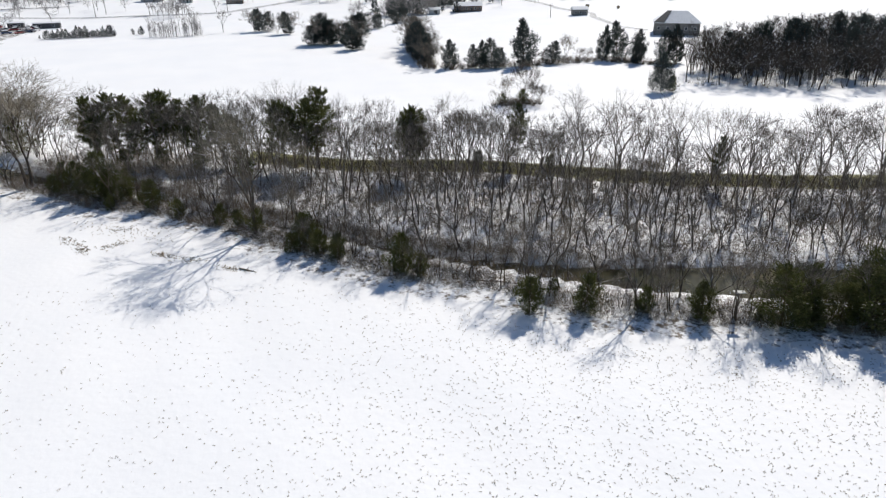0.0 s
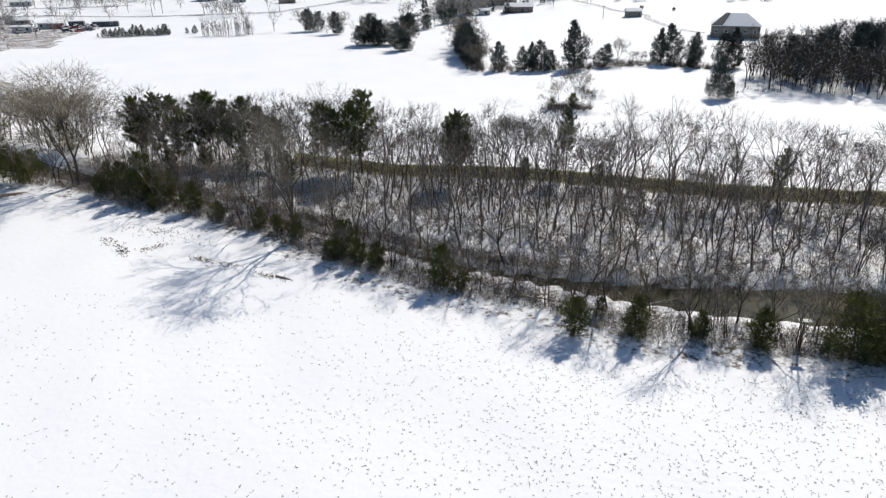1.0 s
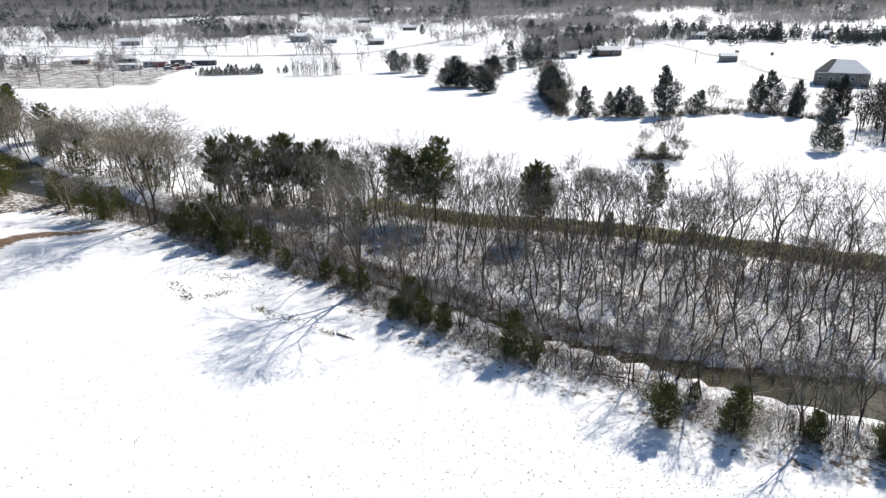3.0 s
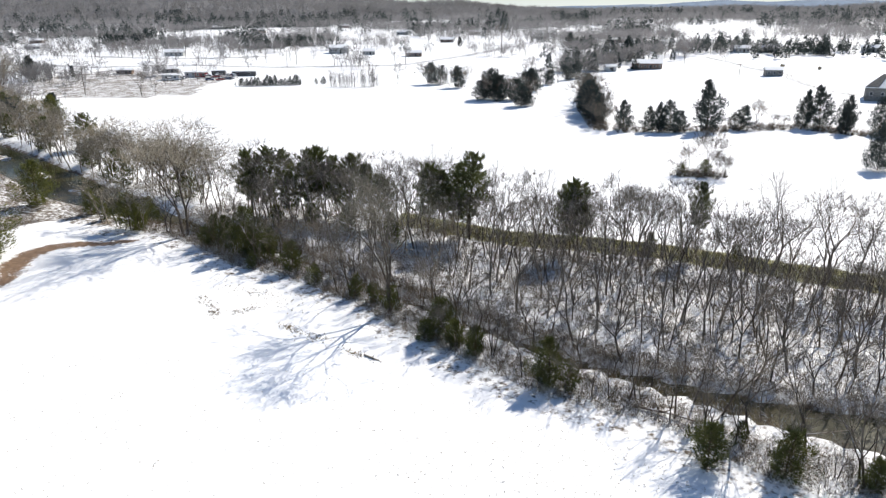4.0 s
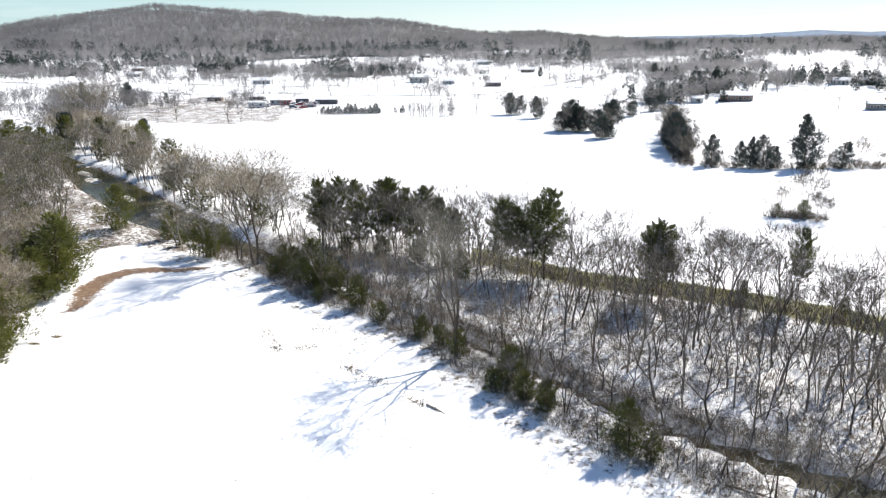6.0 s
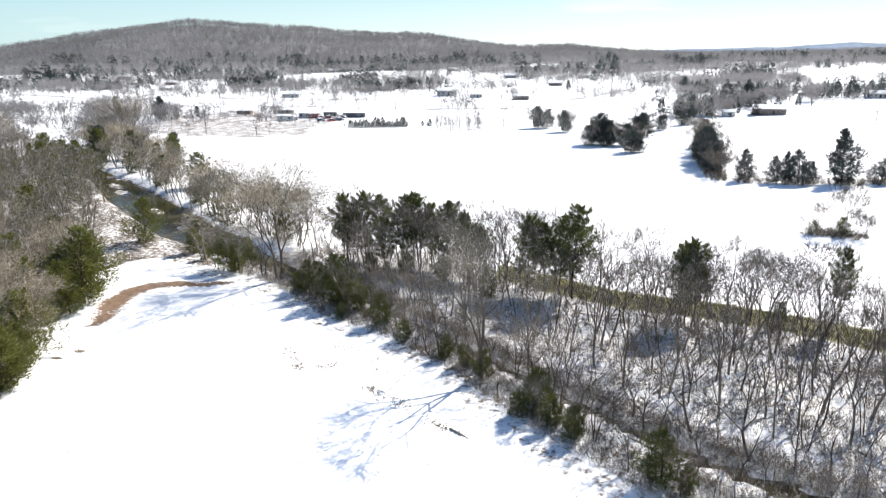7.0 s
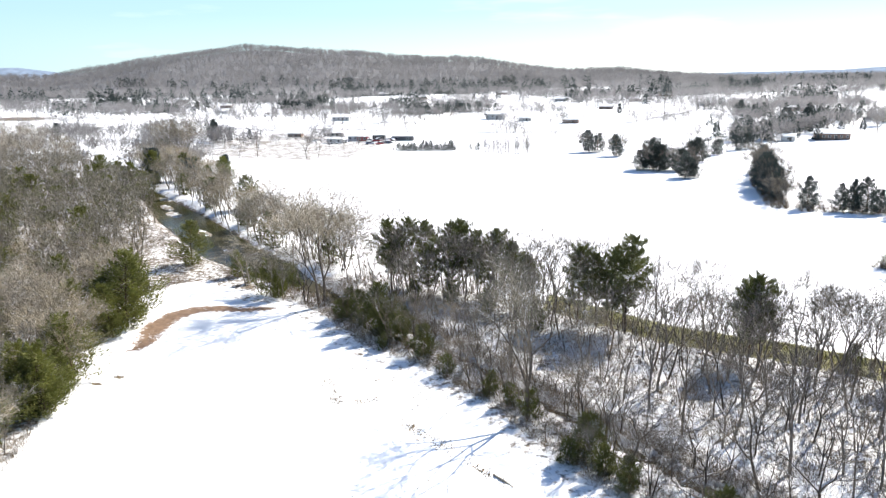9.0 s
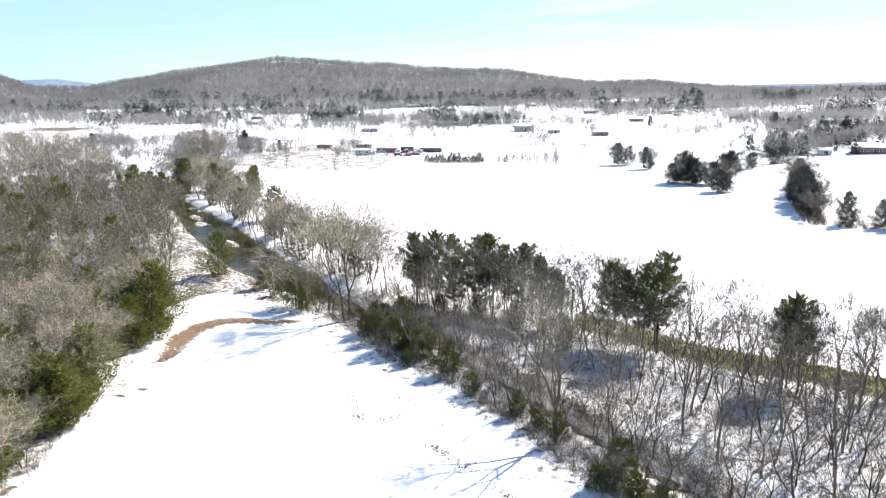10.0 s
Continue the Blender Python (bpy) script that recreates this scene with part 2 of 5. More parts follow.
def waves(x, y, size, seed):
    r = np.random.RandomState(seed)
    out = 0
    for i in range(6):
        a, k, ph = r.uniform(0, 6.28), 6.28 / size * r.uniform(0.6, 1.6), r.uniform(0, 6.28)
        out = out + np.sin(k * (x * np.cos(a) + y * np.sin(a)) + ph)
    return out / 3.5


# skyline: degrees clockwise from +y, and the crest's height where it stands
CREST_AZ = [-70, -56, -52, -49.5, -46, -44, -40.5, -36.4, -32.5, -27.7, -23.2, -20.9, -15.9, -12.7, -9.5, -6.8, -3, 0.4, 3, 8, 14, 24, 40, 70]
CREST_Z = [70, 72, 70, 40, 34, 50, 68, 86, 97, 93, 82, 72, 72, 57, 44, 36, 40, 26, 20, 16, 14, 18, 25, 30]


def height(x, y):
    x, y = np.asarray(x, float), np.asarray(y, float)
    dx, dy = x, y - 15
    r, az = np.hypot(dx, dy), np.degrees(np.arctan2(dx, dy))
    z = 0.06 * waves(x, y, 14, 3) + 0.2 * waves(x, y, 90, 4) * ease(130, 220, r)
    front = np.where(dy > 0, 1.0, 0.0)
    z = z + front * (7.0 * ease(330, 560, r) + 9.0 * ease(520, 950, r) + 3.0 * waves(x, y, 260, 5) * ease(420, 800, r))
    z = z + front * 2.0 * ease(60, 150, x) * ease(190, 330, y)
    crest = np.interp(az, CREST_AZ, CREST_Z)
    z = z + (crest - 16) * ease(950, 1650, r) * front + 4.0 * waves(x, y, 320, 6) * ease(1000, 1400, r)
    z = z - ease(1800, 2600, r) * front * np.maximum(crest - 5, 0) * 0.8
    d, w, _ = along(CREEK, x, y)
    z = z - 1.9 * (1 - ease(0.38, 0.78, d / np.maximum(w, 1))) * (d < 40)
    wood = inside(CREEK_WOOD, x, y)
    z = z + np.where(wood, 0.16 * waves(x, y, 5, 8), 0)
    return z


def top(x, y):
    return float(height(np.array([x]), np.array([y]))[0])


def spaced(lo, hi, fine_lo, fine_hi, step, far):
    """Grid lines: even in the middle, ever wider outside."""
    v = list(np.arange(fine_lo, fine_hi + step / 2, step))
    for sign, end, start in ((1, hi, v[-1]), (-1, lo, v[0])):
        s, p, more = step, start, []
        while p * sign < end * sign:
            s = min(s * 1.09, far)
            p += sign * s
            more.append(p)
        v = v + more if sign > 0 else more[::-1] + v
    return np.array(v)


# ---- mesh helpers ----
def mesh_of(name, verts, faces, material, smooth=False):
    """A mesh from corners and faces; arrays of triangles take the quick way."""
    me = bpy.data.meshes.new(name)
    if isinstance(faces, np.ndarray) and faces.shape[1] == 3:
        me.vertices.add(len(verts))
        me.vertices.foreach_set("co", np.ascontiguousarray(verts, np.float32).ravel())
        me.loops.add(3 * len(faces))
        me.loops.foreach_set("vertex_index", np.ascontiguousarray(faces, np.int32).ravel())
        me.polygons.add(len(faces))
        me.polygons.foreach_set("loop_start", np.arange(0, 3 * len(faces), 3, dtype=np.int32))
        me.update(calc_edges=True)
    else:
        me.from_pydata(verts, [], faces)
    me.materials.append(material)
    me.polygons.foreach_set("use_smooth", [smooth] * len(me.polygons))
    me.update()
    return me


def part(name, data, parent, label=""):
    ob = new(name, data)
    ob.parent = parent
    if label:
        tagged(ob, label)
    return ob


def tubes(segs, k):
    """Tapered tubes, as corners and triangles: rows of p0, p1, r0, r1. Where no tip has a radius they are points."""
    s = segs if isinstance(segs, np.ndarray) else np.array([[*a, *b, r0, r1] for a, b, r0, r1 in segs], float)
    p0, p1, r0, r1 = s[:, 0:3], s[:, 3:6], s[:, 6], s[:, 7]
    d = p1 - p0
    d = d / np.maximum(np.linalg.norm(d, axis=1, keepdims=True), 1e-6)
    ref = np.where(np.abs(d[:, 2:3]) < 0.9, np.array([[0, 0, 1.0]]), np.array([[1.0, 0, 0]]))
    a = np.cross(d, ref)
    a /= np.linalg.norm(a, axis=1, keepdims=True)
    b = np.cross(d, a)
    ring = [a * math.cos(2 * math.pi * i / k) + b * math.sin(2 * math.pi * i / k) for i in range(k)]
    pointed = bool(np.all(r1 < 1e-5))
    cols = [p0 + q * r0[:, None] for q in ring]
    cols += [p1] if pointed else [p1 + q * r1[:, None] for q in ring]
    n = len(cols)
    one = []
    for j in range(k):
        j2 = (j + 1) % k
        one += [(j2, j, k)] if pointed else [(j2, j, k + j), (j2, k + j, k + j2)]
    faces = (np.arange(len(s))[:, None, None] * n + np.array(one)[None]).reshape(-1, 3)
    return np.stack(cols, 1).reshape(-1, 3), faces


def slivers(segs, seed=5):
    """Fine twigs, one pointed splint each: rows of p0, p1, width at the foot."""
    s = segs if isinstance(segs, np.ndarray) else np.array([[*a, *b, r0] for a, b, r0, *_ in segs], float)
    p0, p1, w = s[:, 0:3], s[:, 3:6], s[:, 6:7]
    side = np.cross(p1 - p0, np.random.RandomState(seed).normal(0, 1, (len(s), 3)))
    side /= np.maximum(np.linalg.norm(side, axis=1, keepdims=True), 1e-6)
    return np.stack([p0 - side * w, p0 + side * w, p1], 1).reshape(-1, 3), np.arange(3 * len(s)).reshape(-1, 3)


def rope(points, radii, k=7):
    """One bent, tapered, closed tube through the points."""
    pts = np.array(points, float)
    verts, faces = [], []
    for i, (p, r) in enumerate(zip(pts, radii)):
        d = unit(pts[min(i + 1, len(pts) - 1)] - pts[max(i - 1, 0)])
        a = unit(np.cross(d, [0.2, 0.3, 0.93]))
        c = np.cross(d, a)
        verts += [p + (a * math.cos(6.2832 * j / k) + c * math.sin(6.2832 * j / k)) * r for j in range(k)]
        if i:
            o = (i - 1) * k
            for j in range(k):
                j2 = (j + 1) % k
                faces += [(o + j, o + k + j, o + k + j2), (o + j, o + k + j2, o + j2)]
    for o, flip in ((0, 1), ((len(pts) - 1) * k, -1)):
        for j in range(1, k - 1):
            faces.append((o, o + j, o + j + 1)[::flip])
    return np.array(verts), np.array(faces)


def join(*sets):
    verts, faces, o = [], [], 0
    for v, f in sets:
        v, f = np.asarray(v, float), np.asarray(f)
        if f.shape[1] == 4:
            f = np.concatenate([f[:, [0, 1, 2]], f[:, [0, 2, 3]]])
        verts.append(v)
        faces.append(f + o)
        o += len(v)
    return np.concatenate(verts), np.concatenate(faces)


def box(x0, y0, z0, x1, y1, z1):
    v = [(x, y, z) for z in (z0, z1) for y in (y0, y1) for x in (x0, x1)]
    return v, [(0, 2, 3, 1), (4, 5, 7, 6), (0, 1, 5, 4), (2, 6, 7, 3), (1, 3, 7, 5), (0, 4, 6, 2)]


def unit(v):
    return v / max(np.linalg.norm(v), 1e-6)


# ---- ground ----
gx = spaced(-4300, 4300, -150, 75, 1.5, 90)
gy = spaced(-1500, 4700, 18, 205, 1.5, 90)
GX, GY = np.meshgrid(gx, gy)
GZ = height(GX, GY)
nx, ny = len(gx), len(gy)
gv = np.stack([GX.ravel(), GY.ravel(), GZ.ravel()], 1)
ii = (np.arange(ny - 1)[:, None] * nx + np.arange(nx - 1)[None, :]).ravel()
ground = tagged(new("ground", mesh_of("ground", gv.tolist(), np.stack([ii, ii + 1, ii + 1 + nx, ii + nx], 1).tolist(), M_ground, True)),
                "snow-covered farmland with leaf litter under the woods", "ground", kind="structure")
fx, fy = GX.ravel(), GY.ravel()
fr = np.hypot(fx, fy - 15)
cd, cw, _ = along(CREEK, fx, fy)
ed, _, es = along(EDGE, fx, fy)
gd, _, _ = along(GREEN, fx, fy)
litter = 0.5 * np.maximum(inside(CREEK_WOOD, fx, fy), (cd < 7) * (fx > -56) * (fx < 140)) + 0.62 * inside(LEFT_WOOD, fx, fy)
litter = np.maximum(litter, 0.52 * (1 - ease(1.0, 4.0, np.abs(ed - 1.5))) * (fx < 110) * (fx > -70))
litter = np.maximum(litter, 0.5 * (1 - ease(8, 16, cd)) * (fx < -50) * (fr < 420))
# cover of haze-grey litter, rising with distance outside the open fields
hazed_duff = (0.4 * ease(400, 620, fr) + 0.5 * ease(880, 1100, fr)) * (fy > 0) * ~in_fields(fx, fy)
wild = [(-235, 300), (-185, 288), (-150, 287), (-128, 300), (-140, 335), (-136, 385), (-215, 395), (-245, 350)]
litter = np.maximum(litter, 0.6 * inside(wild, fx, fy))
litter = np.maximum(litter, 0.42 * inside([(97, 168), (107, 160), (121, 151), (146, 151), (190, 158), (260, 178), (260, 222), (170, 226), (118, 204), (106, 188)], fx, fy))
grass = 1.0 * (1 - ease(2.6, 5.0, gd)) * (fx > -16)
tan = (0.75 * (1 - ease(0.6, 1.0, np.hypot((fx + 455) / 60, (fy - 418) / 22))))
soil = 0.9 * (1 - ease(0.45, 0.85, cd / np.maximum(cw, 1))) * (cd < 30) * np.where((fx > -54) & (fx < 15), 0.45, 1.0)
soil = np.maximum(soil, np.maximum(tan, 0.3 * inside(OPEN_BANK, fx, fy)))
td, tw, _ = along(TRACK, fx, fy)
track = 1.15 * (1 - ease(0.1, 0.95, td / np.maximum(tw, 0.6))) * (td < 8)
for key, val in (("litter", litter), ("grass", grass), ("soil", soil), ("track", track), ("hazed_duff", hazed_duff)):
    ground.data.attributes.new(key, "FLOAT", "POINT").data.foreach_set("value", np.asarray(val, np.float32))


def ribbon(line, z, step=3.0):
    """A strip along rows of x, y, width, smoothed."""
    pts = []
    for a, b in zip(line, line[1:]):
        n = max(1, int(math.hypot(b[0] - a[0], b[1] - a[1]) / step))
        pts += [tuple(a[i] + (b[i] - a[i]) * k / n for i in range(3)) for k in range(n)]
    pts.append(line[-1])
    verts, faces = [], []
    for i, (x, y, w) in enumerate(pts):
        a, b = pts[max(i - 2, 0)], pts[min(i + 2, len(pts) - 1)]
        t = unit(np.array([b[0] - a[0], b[1] - a[1]]))
        nrm = np.array([-t[1], t[0]]) * w / 2
        for s in (-1, -0.33, 0.33, 1):
            px, py = x + nrm[0] * s, y + nrm[1] * s
            verts.append((px, py, z(px, py)))
        if i:
            o = len(verts) - 8
            faces += [(o + j, o + j + 1, o + j + 5, o + j + 4) for j in range(3)]
    return verts, faces


M_water, wt, wb = shader("creek_water", 0.16, 0.4)
wb.inputs["IOR"].default_value = 1.33
wt.links.new(ramp(wt, noise_node(wt, 0.07, 4), [(0.35, (0.034, 0.034, 0.012)), (0.5, (0.062, 0.056, 0.026)), (0.68, (0.135, 0.112, 0.068))]), wb.inputs["Base Color"])
bump(wt, wb, noise_node(wt, 1.6, 3), 0.08, 0.1)
wv, wf = ribbon([(x, y, w * 1.5) for x, y, w in CREEK], lambda x, y: -0.95)
tagged(new("water", mesh_of("water", wv, wf, M_water, True)), "dark olive creek water between wooded banks", "creek", kind="structure")
# sand and gravel bars in the shallows
for k, (x, y, a, c, turn) in enumerate([(-127, 170.5, 7, 2.4, 0.72), (-136, 179, 7, 2.0, 0.72), (-104, 152, 6, 1.8, 0.7), (-86, 137, 5, 1.8, 0.7), (-57, 114.5, 3.5, 1.8, 0.6), (-146, 191, 6, 2.2, 0.7)]):
    v, f = [(x, y, -0.72)], []
    for i in range(18):
        t, r = 6.2832 * i / 18, 1 + 0.2 * math.sin(3 * i + k) + 0.1 * math.sin(7 * i)
        u, s = a * r * math.cos(t), c * r * math.sin(t)
        px, py = x - u * math.cos(turn) - s * math.sin(turn), y + u * math.sin(turn) - s * math.cos(turn)
        v += [(px * 0.4 + x * 0.6, py * 0.4 + y * 0.6, -0.74), (px, py, -1.1)]
    for i in range(18):
        j = (i + 1) % 18
        f += [(0, 1 + 2 * i, 1 + 2 * j), (1 + 2 * i, 2 + 2 * i, 2 + 2 * j), (1 + 2 * i, 2 + 2 * j, 1 + 2 * j)]
    tagged(new("gravel_bar", mesh_of("gravel_bar", v, np.array(f), M_sand, True)), "tan gravel bar in the shallow creek", "gravel bar", kind="structure")


# ---- trees ----
TWIG = 0.011

def bare_parts(seed, h, fork=0.4, depth=4, ang=22, up=0.1, stems=1, lean=0.05, thick=1.0, twig=TWIG, kids=(2, 3), fall=0.76, sprigs=6, fine=2, wide=1.0, long=1.0, side_shoots=2):
    """A leafless tree by forking: trunk and boughs as tubes, the thin outer growth as pointed slivers.
    The crown is scaled to the height h, and by wide to the sides."""
    g = np.random.RandomState(seed)
    wood, mid, tips = [], [], []

    def turned(d, deg, az):
        a = unit(np.cross(d, [0.31, 0.77, 0.55]))
        b = np.cross(d, a)
        return unit(d * math.cos(radians(deg)) + (a * math.cos(az) + b * math.sin(az)) * math.sin(radians(deg)))

    def sprig(p, d, ln):
        tips.append((p, p + d * ln, twig * 1.3, 0))
        for m in range(fine):
            q = p + d * ln * g.uniform(0.25, 0.9)
            tips.append((q, q + turned(d, g.uniform(22, 60), g.uniform(0, 6.28)) * ln * g.uniform(0.4, 0.85), twig, 0))

    def grow(p, d, ln, r, level):
        n = 4 if level == 0 else 3
        out = wood if level < depth - 1 else mid
        for i in range(n):
            d = unit(d + g.normal(0, 0.045 if level == 0 else 0.075, 3) + [0, 0, up * (0.5 if level == 0 else 1.0)])
            q = p + d * ln / n
            r2 = r * (1 - 0.26 / n)
            out.append((p, q, r, r2))
            p, r = q, r2
            if level >= 1 and i < n - 1:
                for _ in range(side_shoots):
                    sprig(p, unit(turned(d, g.uniform(28, 62), g.uniform(0, 6.28)) + [0, 0, 0.1]), h * 0.075 * long * g.uniform(0.5, 1.35))
        if level >= depth:
            for _ in range(sprigs):
                sprig(p, turned(d, abs(g.normal(0, 26)), g.uniform(0, 6.28)), h * 0.065 * long * g.uniform(0.6, 1.25))
            return
        k = g.randint(kids[0], kids[1] + 1)
        az = g.uniform(0, 6.28)
        for c in range(k):
            a = az + 6.283 * c / k + g.normal(0, 0.3)
            main = c == 0 and g.uniform() < 0.55
            grow(p, turned(d, ang * g.uniform(0.25, 0.6) if main else ang * g.uniform(0.75, 1.35), a), ln * fall * g.uniform(0.78, 1.15) * (fork_len if level == 0 else 1.0), r * (0.86 if main else 0.72), level + 1)

    fork_len = (1 - fork) / max(fork, 0.1) * (1 - fall) / (1 - fall ** (depth + 1)) / fall * 1.1
    for f in range(stems):
        tilt = np.array([math.cos(6.283 * f / stems + seed), math.sin(6.283 * f / stems + seed), 0]) * (0.16 if stems > 1 else 0.0)
        d0 = unit(np.array([g.normal(0, lean), g.normal(0, lean), 1]) + tilt)
        grow(np.array([0, 0, -0.3]) + tilt * 1.5, d0, h * fork, 0.0125 * h * thick / math.sqrt(stems), 0)
    pts = np.array([q for _, q, _, _ in tips])
    sz = h / np.percentile(pts[:, 2], 99.5)
    k = np.array([sz * wide, sz * wide, sz])
    return [[(a * k, b * k, r0, r1) for a, b, r0, r1 in rows] for rows in (wood, mid, tips)]


def make_bare(name, label, group, seed, h, material=None, **kw):
    wood, mid, tips = bare_parts(seed, h, **kw)
    ob = tagged(new(name), label, "tree", group)
    part("trunk", mesh_of("trunk", *tubes(wood, 5), M_bark, True), ob)
    part("crown", mesh_of("crown", *join(tubes(mid, 3), slivers(tips)), material or M_twig), ob)
    return ob


def plumes(p0, tip, count, size, g, flat=0.1, fan=0.3, up=0.35, slim=0.16):
    """Needle sprays along limbs: fans that lie along each limb, feathered at the rim."""
    p0, tip = np.array(p0, float), np.array(tip, float)
    ln = np.linalg.norm(tip - p0, axis=1)
    k = np.maximum((count * ln / max(ln.mean(), 1e-6)).astype(int), 6)
    p, ax, ln = np.repeat(p0, k, 0), np.repeat(tip - p0, k, 0), np.repeat(ln, k)[:, None]
    n = len(p)
    ax = ax / np.maximum(ln, 1e-6)
    side = np.cross(ax, [0, 0, 1.0])
    side /= np.maximum(np.linalg.norm(side, axis=1, keepdims=True), 1e-6)
    s = g.uniform(0.12, 1.0, (n, 1)) ** 0.7
    off = g.normal(0, 1, (n, 1)) * (1.15 - s) * fan
    c = p + ax * ln * s + side * ln * off + np.array([0, 0, 1.0]) * g.normal(0, 1, (n, 1)) * (ln * flat + 0.06 * size)
    d = ax * 0.8 + side * np.sign(off) * g.uniform(0.1, 0.9, (n, 1)) + [0, 0, up] + g.normal(0, 0.35, (n, 3))
    d /= np.linalg.norm(d, axis=1, keepdims=True)
    w = np.cross(d, g.normal(0, 1, (n, 3)))
    w /= np.maximum(np.linalg.norm(w, axis=1, keepdims=True), 1e-6)
    z = size * g.uniform(0.55, 1.35, (n, 1))
    return np.stack([c - d * z * 0.4 - w * z * slim, c - d * z * 0.4 + w * z * slim, c + d * z * 0.6], 1).reshape(-1, 3), np.arange(3 * n).reshape(-1, 3)


def evergreen(name, label, group, seed, h, bare, wide, limbs, count, size, rise, belly, point, ragged, material, flat=0.1, fan=0.3, stem=0.011):
    """Trunk, limbs and needle sprays. The outline is widest at belly and tapers to the top with the power point."""
    g = np.random.RandomState(seed)
    r, p, d = stem * h, np.array([0, 0, -0.3]), np.array([g.normal(0, 0.03), g.normal(0, 0.03), 1.0])
    axis, wood = [p], []
    for i in range(8):
        d = unit(d + g.normal(0, 0.025, 3) + [0, 0, 0.05])
        q = axis[-1] + d * (h * 0.97 + 0.3) / 8
        wood.append((axis[-1], q, r * (1 - i / 8.6), r * (1 - (i + 1) / 8.6)))
        axis.append(q)
    foot, tip = [], []
    lobe = g.uniform(0, 6.28, 3)
    for i in range(limbs):
        u = (i + g.uniform(0, 1)) / limbs
        s = min(bare + (1 - bare) * u, 0.995)
        k = min(int(s * 8), 7)
        p = axis[k] + (axis[k + 1] - axis[k]) * (s * 8 - k)
        az = i * 2.4 + g.normal(0, 0.4)
        out = 0.5 + 0.5 * u / belly if u < belly else max(1 - (u - belly) / (1 - belly), 0) ** point
        out *= 1 + 0.16 * math.sin(az + lobe[0]) + 0.14 * math.sin(2 * az + 9 * u + lobe[1])
        reach = wide * h * out * g.uniform(1 - ragged, 1 + 0.35 * ragged) + 0.035 * h
        el = radians(rise * g.uniform(0.5, 1.3) + 30 * u * u)
        foot.append(p)
        tip.append(p + np.array([math.cos(az) * math.cos(el), math.sin(az) * math.cos(el), math.sin(el)]) * reach)
    foot.append(axis[-2])
    tip.append(axis[-1] + np.array([0, 0, 0.02 * h]))
    mid = [(a, a + (b - a) * 0.85, r * 0.26, r * 0.05) for a, b in zip(foot, tip)]
    for i in range(7 if bare > 0.15 else 0):
        s = g.uniform(0.12, bare)
        p, az = axis[int(s * 8)], g.uniform(0, 6.28)
        mid.append((p, p + np.array([math.cos(az), math.sin(az), 0.1]) * h * g.uniform(0.03, 0.1), r * 0.16, r * 0.04))
    ob = tagged(new(name), label, "tree", group)
    part("trunk", mesh_of("trunk", *join(tubes(wood, 6), tubes(mid, 3)), M_pinebark, True), ob)
    part("crown", mesh_of("crown", *plumes(foot, tip, count, size, g, flat, fan), material), ob)
    return ob


def make_pine(name, label, group, seed, h, bare=0.34, wide=0.2, limbs=72, count=170, size=0.29):
    """A pine: a bare lower stem and open layers of rising limbs."""
    return evergreen(name, label, group, seed, h, bare, wide, limbs, count, size, 20, 0.4, 0.6, 0.65, M_pine, 0.075, 0.28)


def make_cedar(name, label, group, seed, h, wide=0.24, limbs=70, count=60, size=0.3, material=None, point=0.8, skirt=0.03, belly=0.2, ragged=0.45):
    """A cedar: dense foliage from near the ground in rising plumes."""
    return evergreen(name, label, group, seed, h, skirt, wide, limbs, count, size, 24, belly, point, ragged, material or M_cedar, 0.13, 0.32, 0.013)


class Stock:
    """Prototypes of one kind: the first use places the original, later ones copy it."""

    def __init__(self, things, heights):
        self.things, self.heights, self.used = things, heights, [False] * len(things)

    def put(self, i, x, y, h, turn, tilt=0.0, label="", group="", wide=1.0):
        i %= len(self.things)
        s = h / self.heights[i]
        m = pose(x, y, top(x, y), tilt, 0, turn) @ Matrix.Diagonal((s * wide, s * wide, s, 1))
        ob = self.things[i]
        if self.used[i]:
            ob = copy_thing(ob, m)
        else:
            ob.matrix_basis, self.used[i] = m, True
        return tagged(ob, label, "", group)


def scatter(poly, n, gap, g, keep=None):
    """Random places in a polygon, none nearer to each other than gap."""
    xs, ys = [p[0] for p in poly], [p[1] for p in poly]
    pts = []
    for _ in range(n * 40):
        if len(pts) >= n:
            break
        x, y = g.uniform(min(xs), max(xs)), g.uniform(min(ys), max(ys))
        if not inside(poly, np.array([x]), np.array([y]))[0] or (keep and not keep(x, y)):
            continue
        if all((x - a) ** 2 + (y - b) ** 2 > gap * gap for a, b in pts):
            pts.append((x, y))
    return pts


def lot(shapes, rows):
    """Many trees as one body: shapes are corners and triangles, rows are shape, x, y, height in shape's units, turn, width."""
    vs, fs, o = [], [], 0
    for i, x, y, s, turn, w in rows:
        v, f = shapes[i % len(shapes)]
        c, q = math.cos(turn), math.sin(turn)
        vs.append(np.stack([(v[:, 0] * c - v[:, 1] * q) * s * w + x, (v[:, 0] * q + v[:, 1] * c) * s * w + y, v[:, 2] * s + top(x, y)], 1))
        fs.append(f + o)
        o += len(v)
    return np.concatenate(vs), np.concatenate(fs)


